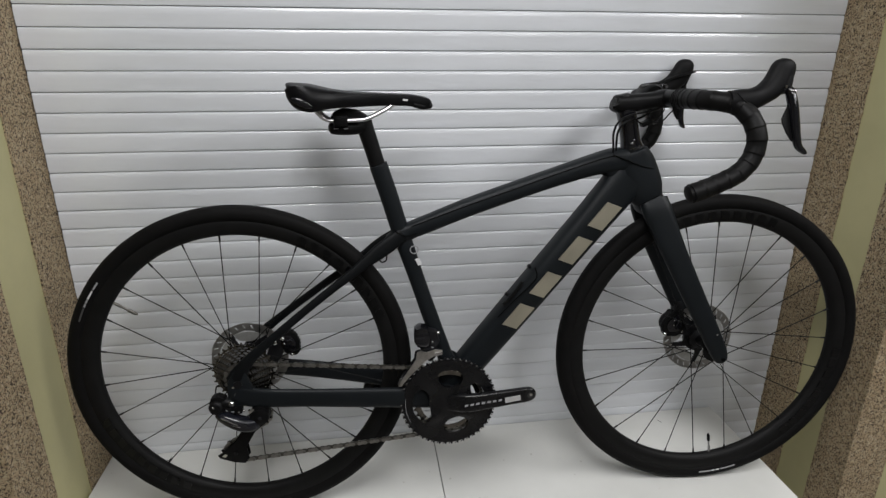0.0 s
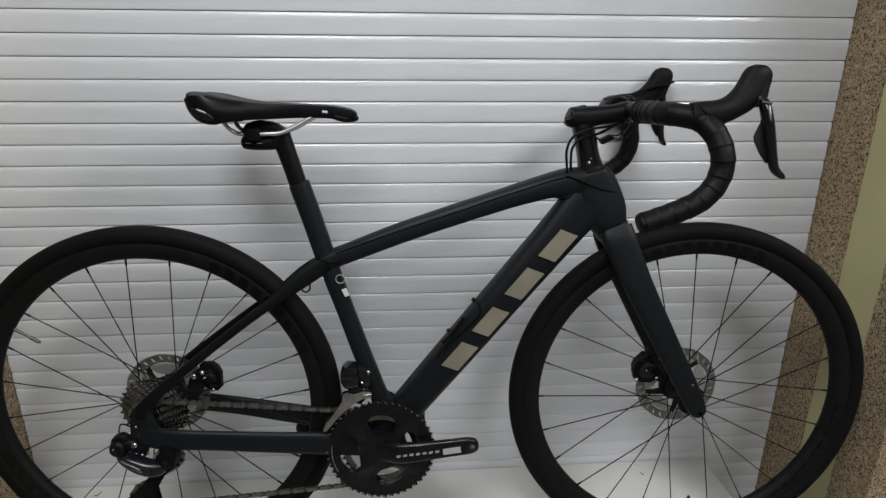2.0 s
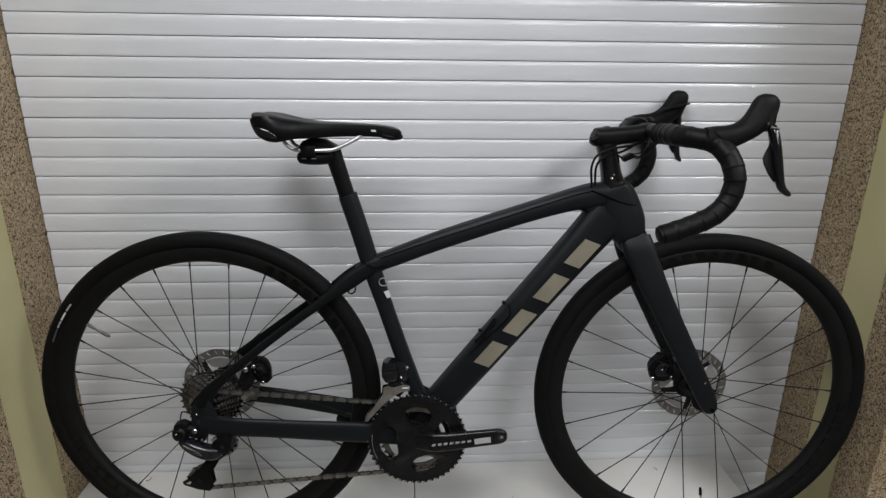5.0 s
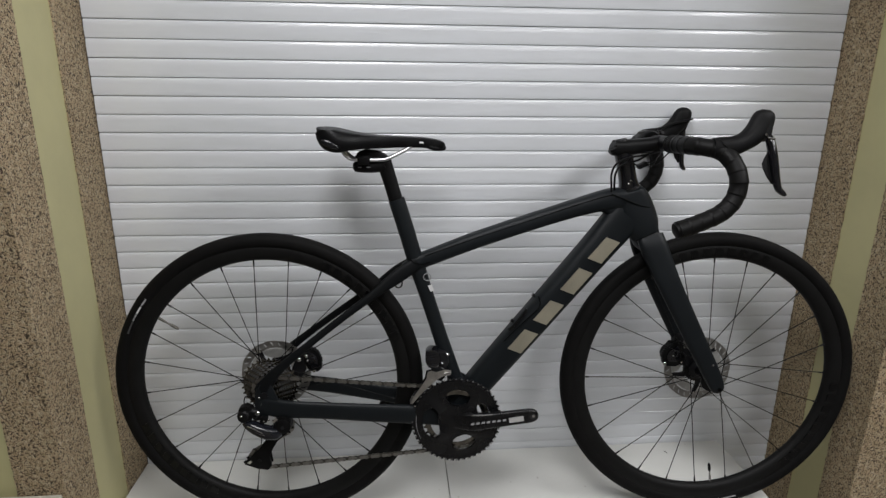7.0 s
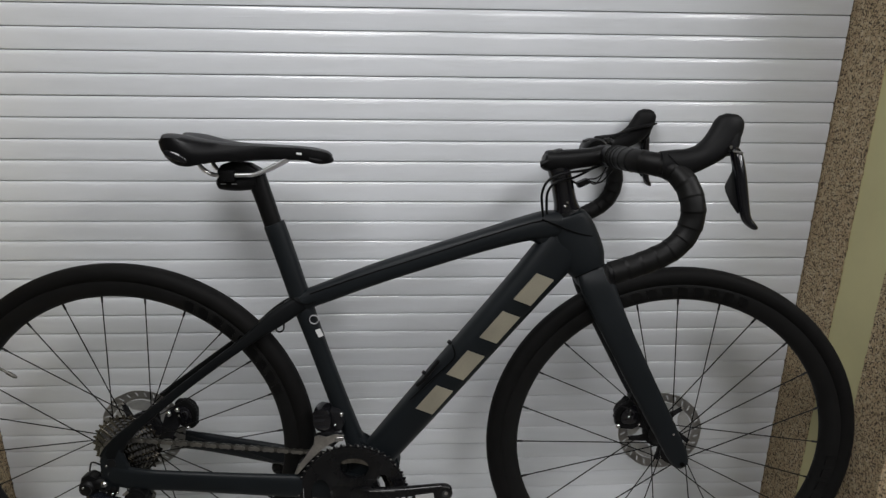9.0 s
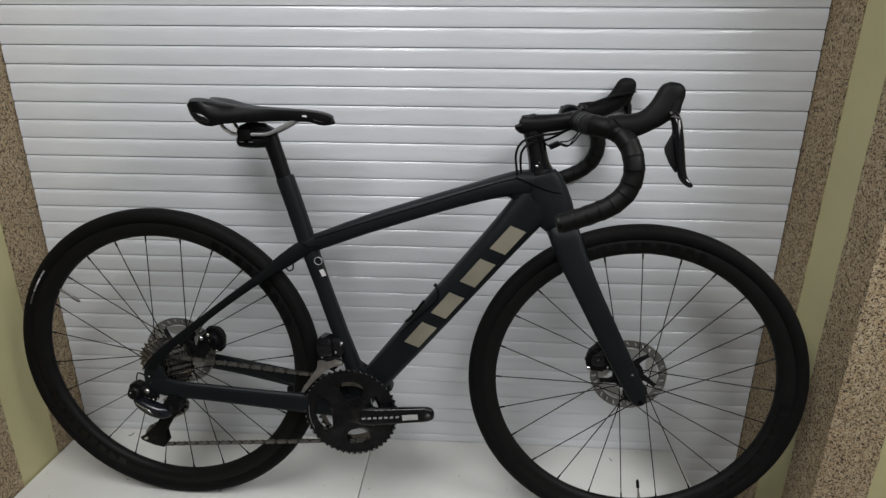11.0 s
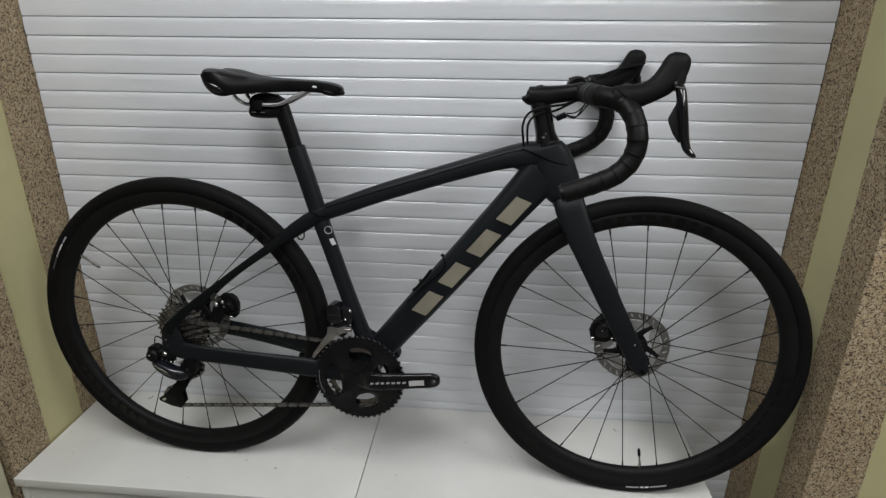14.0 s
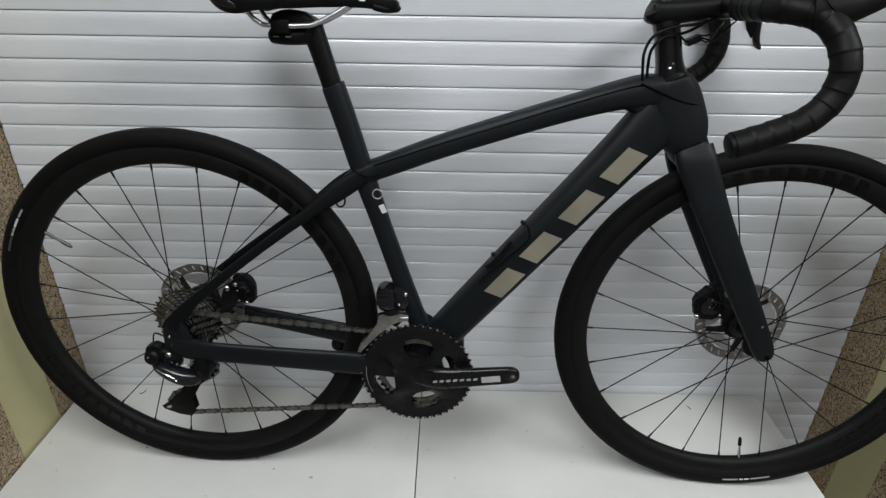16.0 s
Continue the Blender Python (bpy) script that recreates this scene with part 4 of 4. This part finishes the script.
part("wire", tube([(-0.047, -0.064, 0.303), (-0.047, -0.060, 0.322), (-0.042, -0.060, 0.333), (-0.026, -0.066, 0.333), (-0.014, -0.068, 0.325)], 0.0014, 8, 6), CARBON, rd, "thin black shift wire", DOWN)

# front derailleur
fd = part("front_derailleur", prism([(0.346, 0.398), (0.347, 0.422), (0.358, 0.429), (0.374, 0.426), (0.380, 0.408), (0.377, 0.390), (0.366, 0.382), (0.353, 0.386)], -0.045, -0.012, 0.005), GLOSS, bike, "black electronic front derailleur with a steel cage")
part("bracket", prism([(0.374, 0.420), (0.392, 0.416), (0.400, 0.392), (0.392, 0.376), (0.376, 0.384)], -0.032, -0.010, 0.003), ANODISED, fd)
part("arm", prism([(0.358, 0.384), (0.378, 0.384), (0.392, 0.364), (0.380, 0.352), (0.362, 0.362)], -0.043, -0.020, 0.003), ANODISED, fd)
# plate and strips in brighter metal stand in for highlights on the glossy body
part("bright_plate", prism([(0.350, 0.404), (0.368, 0.404), (0.368, 0.410), (0.350, 0.410)], -0.0462, -0.0445), DARKMETAL, fd, "small bright plate", smooth=False)
part("edge_highlight", prism([(0.3490, 0.4150), (0.3700, 0.4165), (0.3700, 0.4180), (0.3490, 0.4165)], -0.0462, -0.0440), DARKMETAL, fd)
part("edge_highlight", prism([(0.3500, 0.3935), (0.3720, 0.3950), (0.3720, 0.3965), (0.3500, 0.3950)], -0.0462, -0.0440), DARKMETAL, fd)
part("bolt", dome(0.0042, -0.0320, 0.396, 0.412, 0.8), CHROME, fd)
part("bolt", dome(0.0030, -0.0325, 0.384, 0.392, 0.9), CHROME, fd)
BLADE = [(0.402, 0.3745), (0.388, 0.3720), (0.372, 0.3630), (0.352, 0.3450), (0.335, 0.3265), (0.318, 0.3055), (0.3125, 0.3060), (0.3215, 0.3240), (0.336, 0.3445), (0.349, 0.3640), (0.351, 0.3800), (0.359, 0.3830), (0.371, 0.3790), (0.388, 0.3850), (0.402, 0.3830)]
part("cage_plate", prism(BLADE, -0.0535, -0.0518, 0.0004), STEEL, fd, "bare steel outer cage plate")
part("cage_plate", prism([(x - 0.003, z - 0.004) for x, z in BLADE], -0.0370, -0.0355, 0.0004), DARKMETAL, fd)
part("cage_bridge", prism([(0.312, 0.3055), (0.316, 0.3060), (0.320, 0.3160), (0.316, 0.3160)], -0.0525, -0.0365), STEEL, fd)
part("cage_tab", prism([(0.386, 0.370), (0.402, 0.3730), (0.403, 0.3800), (0.387, 0.3785)], -0.0545, -0.0400, 0.0006), CHROME, fd)

# seat post and saddle
post = part("seat_post", tube([(0.2858, 0, 0.745, 0.0150, 0.0135), (0.2738, 0, 0.787, 0.0152, 0.0135), (0.2636, 0, 0.820, 0.0160, 0.0135), (0.2560, 0, 0.838, 0.0190, 0.0140)], 0, 22, 5, power=2.4), CARBON, bike, "black carbon seat post")
part("clamp_body", tube([(0.195, 0, 0.8235, 0.006, 0.010), (0.202, 0, 0.8235, 0.0115, 0.017), (0.230, 0, 0.8225, 0.0125, 0.0185), (0.262, 0, 0.826, 0.0135, 0.015)], 0, 18, 5, power=2.6), CARBON, post)
part("clamp_top", prism([(0.199, 0.842), (0.207, 0.8545), (0.222, 0.8600), (0.248, 0.857), (0.268, 0.846), (0.266, 0.838), (0.230, 0.836), (0.205, 0.836)], -0.019, 0.019, 0.004), CARBON, post)
part("rail_ear", prism([(0.206, 0.828), (0.206, 0.8465), (0.232, 0.8465), (0.232, 0.828)], -0.0285, -0.0195, 0.002), CARBON, post)
part("rail_ear", prism([(0.206, 0.828), (0.206, 0.8465), (0.232, 0.8465), (0.232, 0.828)], 0.0195, 0.0285, 0.002), CARBON, post)
for x in (0.206, 0.224):
    part("mark", prism([(x, 0.8225), (x + 0.008, 0.8225), (x + 0.008, 0.8240), (x, 0.8240)], -0.0200, -0.0180), GREYPRINT, post)


def saddle_shape():
    # x, half width, top height at the rim of the top, middle dip, wing depth, wing slant ahead
    rows = [(0.1260, 0.052, 0.8990, 0.000, 0.022, 0.004), (0.1228, 0.0610, 0.9050, 0.003, 0.040, 0.016), (0.1280, 0.0668, 0.9080, 0.006, 0.051, 0.026), (0.1460, 0.0705, 0.9072, 0.008, 0.0525, 0.026), (0.1640, 0.0690, 0.9050, 0.008, 0.048, 0.021), (0.1850, 0.0610, 0.9000, 0.007, 0.0405, 0.015),
            (0.2100, 0.0480, 0.8948, 0.005, 0.0335, 0.010), (0.2400, 0.0370, 0.8908, 0.004, 0.0290, 0.005), (0.2750, 0.0290, 0.8890, 0.003, 0.0255, 0.002), (0.3150, 0.0240, 0.8870, 0.002, 0.0230, 0.0), (0.3450, 0.0215, 0.8850, 0.001, 0.0220, 0.0), (0.3680, 0.0195, 0.8815, 0.0, 0.0220, 0.0),
            (0.3820, 0.0145, 0.8770, 0.0, 0.0170, 0.0), (0.3880, 0.0070, 0.8715, 0.0, 0.0080, 0.0)]
    rings = []
    for x, h, top, dip, wing, slant in smooth_path(rows, 5):
        back = max(0.0, min(1.0, (0.150 - x) / 0.020))
        notch = 0.022 * max(0.0, min(1.0, (0.165 - x) / 0.036))
        ring = []
        for k in range(15):                      # over the top, with a channel along the middle
            f = -1 + k / 7
            z = top - 0.10 * h * abs(f) ** 3 - dip * math.exp(-(f * 2.6) ** 2)
            edge = back * abs(f) ** 3                # rounded rear corners
            ring.append(Vector((x + notch * math.exp(-(f * 2.4) ** 2) + 0.0085 * edge, f * h * 0.96, z - 0.0025 * edge)))
        for f, d, o in ((1.0, 0.30, 1.0), (1.0, 0.62, 1.01), (0.97, 0.90, 0.97), (0.88, 1.0, 0.90), (0.74, 0.86, 0.74), (0.45, 0.55, 0.45), (0.0, 0.42, 0.0)):
            ring.append(Vector((x + slant * d + 0.0035 * back * (1 - d) - 0.002 * math.sin(math.pi * d) * back, o * h, top - wing * d)))
        for f, d, o in ((0.45, 0.55, 0.45), (0.74, 0.86, 0.74), (0.88, 1.0, 0.90), (0.97, 0.90, 0.97), (1.0, 0.62, 1.01), (1.0, 0.30, 1.0)):
            ring.append(Vector((x + slant * d + 0.0035 * back * (1 - d) - 0.002 * math.sin(math.pi * d) * back, -o * h, top - wing * d)))
        rings.append(ring)
    return loft(rings)


saddle = part("saddle", saddle_shape(), LEATHER, bike, "short black saddle with a centre channel and silver rails")
for s in (-1, 1):
    part("rail", tube([(0.172, s * 0.030, 0.862), (0.180, s * 0.027, 0.850), (0.188, s * 0.0245, 0.843), (0.200, s * 0.0235, 0.8385), (0.245, s * 0.0235, 0.8385), (0.268, s * 0.0235, 0.8410), (0.300, s * 0.021, 0.856), (0.322, s * 0.018, 0.868), (0.345, s * 0.013, 0.869)], 0.0036, 12, 6), RAIL, saddle, "bare metal saddle rail")
part("print_mark", prism([(0.3340, 0.8730), (0.3425, 0.8723), (0.3428, 0.8756), (0.3343, 0.8763)], -0.0230, -0.0190), WHITE, saddle, "small white printed mark", smooth=False)
# gloss bulge added to catch the bright highlights at the tail
part("tail_patch", tube([(0.140, -0.0700, 0.8780, 0.003, 0.0015), (0.150, -0.0712, 0.8740, 0.0060, 0.0022), (0.164, -0.0705, 0.8680, 0.0060, 0.0022), (0.174, -0.0680, 0.8630, 0.0025, 0.0012)], 0, 12, 5), GLOSS, saddle, "glossy black raised patch")
part("nose_trim", tube([(0.354, -0.0185, 0.8658, 0.005, 0.003), (0.370, -0.0165, 0.8620, 0.005, 0.003), (0.384, -0.008, 0.8628, 0.005, 0.003), (0.387, 0.0, 0.8645, 0.004, 0.003), (0.384, 0.008, 0.8628, 0.005, 0.003), (0.370, 0.0165, 0.8620, 0.005, 0.003), (0.354, 0.0185, 0.8658, 0.005, 0.003)], 0, 10, 5), CARBON, saddle)

# cockpit
stem = part("stem", tube([(0.744, 0, 0.8660, 0.010, 0.016), (0.750, 0, 0.8650, 0.0170, 0.0190), (0.775, 0, 0.8655, 0.0182, 0.0195), (0.800, 0, 0.8685, 0.0165, 0.0180), (0.825, 0, 0.8715, 0.0160, 0.0195), (0.850, 0, 0.8745, 0.0180, 0.0225), (0.864, 0, 0.8750, 0.0140, 0.0200)], 0, 22, 5, power=2.7), CARBON, bike, "black alloy stem on tall spacers")
part("steerer_cover", tube([(0.7890, 0, 0.780, 0.0235, 0.0185), (0.7850, 0, 0.796, 0.0195, 0.0180), (0.7775, 0, 0.828, 0.0185, 0.0175), (0.7700, 0, 0.856, 0.0190, 0.0175)], 0, 22, 5, power=2.3), GLOSS, stem, "glossy black spacers")
part("top_cap", tube([(0.7630, 0, 0.8785, 0.0155, 0.0160), (0.7625, 0, 0.8820, 0.0140, 0.0145), (0.7622, 0, 0.8830, 0.0105, 0.0110)], 0, 20, 1), CARBON, stem)
part("rear_bolt_boss", tube([(0.752, -0.014, 0.8660), (0.742, -0.014, 0.8610), (0.738, -0.013, 0.8595)], 0.0052, 10, 3), CARBON, stem)
for z in (0.8650, 0.8840):
    part("face_bolt", tube([(0.862, -0.013, z), (0.868, -0.013, z + 0.001)], 0.003, 8, 1), ANODISED, stem)
part("bright_bolt", dome(0.0030, -0.0180, 0.7815, 0.7900, 0.9), CHROME, stem)
part("bright_bolt", dome(0.0020, -0.0180, 0.7850, 0.7970, 0.9), CHROME, stem)

BARC = (0.850, 0.8755)
bar = part("handlebar", tube([(BARC[0], y, BARC[1]) for y in (-0.075, -0.03, 0.0, 0.03, 0.075)], 0.0158, 16, 1, side=(0, 0, 1)), CARBON, bike, "black drop handlebar wrapped in black tape")
for s in (-1, 1):
    lift = 0.004 if s > 0 else 0.0
    g, b = (0.015, -0.009) if s < 0 else (0.0, 0.0)      # the right drop is bent outwards and a little back
    top = [(BARC[0], s * 0.050, BARC[1]), (BARC[0] + 0.001, s * 0.095, BARC[1]), (BARC[0] + 0.003, s * 0.132, 0.8750), (0.864, s * 0.156, 0.8735), (0.882, s * 0.168, 0.8700 + lift), (0.900 + b * 0.3, s * (0.172 + g * 0.3), 0.8620 + lift),
           (0.9165 + b * 0.8, s * (0.181 + g * 0.6), 0.8450 + lift), (0.9245 + b, s * (0.186 + g), 0.8210 + lift), (0.9245 + b, s * (0.188 + g), 0.7980 + lift), (0.9155 + b, s * (0.189 + g), 0.7745 + lift), (0.8960 + b, s * (0.190 + g), 0.7550 + lift), (0.8680 + b, s * (0.190 + g), 0.7410 + lift), (0.8420 + b, s * (0.190 + g), 0.7310 + lift), (0.8180 + b, s * (0.191 + g), 0.7235 + lift)]
    path = smooth_path(top, 26)
    d = 0.0
    rows = []
    for i, p in enumerate(path):
        if i:
            d += float(np.linalg.norm(p - path[i - 1]))
        tight = d < 0.030
        f = (d / (0.0058 if tight else 0.0215) + (0.0 if tight else 0.22 * noise.noise((d * 25, s * 5.0, 2)))) % 1.0      # overlapping wraps of tape, close together at the start
        r = 0.0160 + (0.0016 if tight else 0.0011) * f ** 2 - (0.0006 if f > 0.93 else 0.0) + 0.00025 * noise.noise((d * 90, s * 3.0, 0)) + 0.0018 * max(0.0, 1 - i / 110)
        rows.append((*p, r, r))
    part("bar_tape", tube(rows, 0, 16, 1), TAPE, bar, "black handlebar tape in overlapping wraps")
    part("end_plug", tube([(0.8195 + b, s * (0.191 + g), 0.7240 + lift, 0.0150, 0.0150), (0.8135 + b, s * (0.191 + g), 0.7222 + lift, 0.0148, 0.0148), (0.8115 + b, s * (0.191 + g), 0.7216 + lift, 0.0110, 0.0110)], 0, 16, 1), CARBON, bar)
    # hood with raised horn, lever below it
    up = Matrix.Translation((0, 0, 0.0125 if s > 0 else 0.0))
    hood = part("brake_hood", tube([(0.878, s * 0.168, 0.8720, 0.0185, 0.0175), (0.896, s * 0.170, 0.8730, 0.0200, 0.0180), (0.915, s * 0.172, 0.8765, 0.0185, 0.0175), (0.934, s * 0.171, 0.8840, 0.0175, 0.0165), (0.9520, s * 0.169, 0.8965, 0.0200, 0.0160),
                                   (0.9645, s * 0.167, 0.9130, 0.0215, 0.0155), (0.9700, s * 0.166, 0.9270, 0.0205, 0.0150), (0.9720, s * 0.166, 0.9365, 0.0165, 0.0125), (0.9728, s * 0.166, 0.9420, 0.0080, 0.0070)], 0, 18, 5, power=2.3), HOOD, bike, "black rubber brake hood with a glossy lever", up)
    part("hood_edge", tube([(0.880, s * 0.1865, 0.8880), (0.895, s * 0.1885, 0.8740), (0.912, s * 0.1885, 0.8600), (0.922, s * 0.185, 0.8545)], 0.0008, 6, 5), CARBON, hood)
    part("lever_bracket", tube([(0.9720, s * 0.167, 0.9300, 0.0125, 0.012), (0.9725, s * 0.169, 0.9120, 0.0130, 0.0125), (0.9720, s * 0.172, 0.8960, 0.0110, 0.0115), (0.9715, s * 0.175, 0.8880, 0.0080, 0.0100)], 0, 16, 5, power=2.6), HOOD, hood)
    part("pivot_pin", disc(0.0022, s * 0.1845 - 0.002, s * 0.1845 + 0.001, 0.9665, 0.8975, 10), CHROME, hood)
    part("brake_lever", tube([(0.9740, s * 0.181, 0.8930, 0.0050, 0.0080), (0.9755, s * 0.186, 0.8860, 0.0075, 0.0095), (0.9785, s * 0.193, 0.8650, 0.0080, 0.0095), (0.9820, s * 0.198, 0.8400, 0.0080, 0.0085), (0.9855, s * 0.202, 0.8180, 0.0072, 0.0075),
                              (0.9905, s * 0.204, 0.8010, 0.0062, 0.0065), (0.9990, s * 0.208, 0.7915, 0.0045, 0.0050), (1.0040, s * 0.208, 0.7890, 0.0022, 0.0025)], 0, 14, 5), GLOSS, hood, "glossy black brake lever blade", Matrix.Translation((0.0 if s < 0 else 0.006, 0, 0)))
    paddle = prism([(0.972, 0.886), (0.979, 0.884), (0.982, 0.850), (0.985, 0.814), (0.978, 0.808), (0.968, 0.822), (0.9610, 0.837), (0.9595, 0.845), (0.9630, 0.852), (0.9705, 0.864)], -0.0015, 0.0015, 0.001)
    bmesh.ops.transform(paddle, matrix=Matrix.Translation((0.0 if s < 0 else 0.006, s * 0.194, 0)), verts=paddle.verts)
    for v in paddle.verts:
        v.co.y += s * (0.85 - v.co.z) * 0.20
    part("shift_paddle", paddle, CARBON, hood, "matt black shift paddle")
    part("bright_edge", tube([(0.9655, s * 0.1935, 0.8925), (0.9790, s * 0.1955, 0.8900)], 0.0016, 8, 2), CHROME, hood)
    if s > 0:
        part("shift_wing", tube([(0.898, 0.142, 0.8890, 0.003, 0.004), (0.935, 0.147, 0.9030, 0.0030, 0.004), (0.970, 0.146, 0.9120, 0.0030, 0.004), (0.986, 0.145, 0.9155, 0.0018, 0.003)], 0, 10, 5), HOOD, hood, "thin black wing on the hood")

# cables and junction box round the stem
part("cable", tube([(0.846, -0.010, 0.862), (0.815, -0.022, 0.852), (0.775, -0.026, 0.846), (0.750, -0.025, 0.834), (0.7405, -0.023, 0.812), (0.7430, -0.020, 0.785), (0.7450, -0.018, 0.768)], 0.0022, 10, 6), CARBON, stem, "black brake hose")
part("cable", tube([(0.848, 0.012, 0.862), (0.800, -0.012, 0.840), (0.765, -0.022, 0.832), (0.751, -0.020, 0.815), (0.7505, -0.016, 0.790), (0.7530, -0.014, 0.770)], 0.0022, 10, 6), CARBON, stem, "black brake hose")
part("junction_box", box(-0.010, 0.010, -0.009, 0.009, -0.005, 0.005, 0.002), CARBON, stem, "small black junction box", pose(0.812, -0.004, 0.8285, 0, -25, 0))
for y, z in ((-0.018, 0.0), (0.014, 0.006), (0.020, -0.004)):
    part("wire", tube([(0.822, -0.002, 0.832 + z * 0.4), (0.840, y * 0.6, 0.830 + z), (0.856, y, 0.850), (0.866, y * 2.2, 0.868)], 0.0013, 6, 6), CARBON, stem, "thin black wire")
part("wire", tube([(0.803, -0.004, 0.826), (0.792, -0.010, 0.833), (0.782, -0.019, 0.838)], 0.0016, 6, 6), CARBON, stem, "thin black wire")
mount = part("bar_mount", tube([(0.8440, 0.034, 0.8800, 0.0175, 0.0185), (0.8440, 0.037, 0.8805, 0.0205, 0.0215), (0.8440, 0.082, 0.8805, 0.0205, 0.0215), (0.8440, 0.086, 0.8800, 0.0175, 0.0185)], 0, 24, 1, side=(0, 0, 1)), CARBON, bar, "black accessory clamp on the bar")
part("mount_slot", tube([(0.833, 0.045, 0.8985), (0.829, 0.060, 0.8965), (0.829, 0.074, 0.8965)], 0.0022, 8, 4), GAP, mount)
part("mount_ear", tube([(0.856, 0.050, 0.893), (0.866, 0.050, 0.896), (0.874, 0.050, 0.893)], 0.0065, 12, 5), CARBON, mount)
part("mount_bolt", disc(0.0036, 0.0405, 0.0440, 0.864, 0.8965, 12), CHROME, mount)
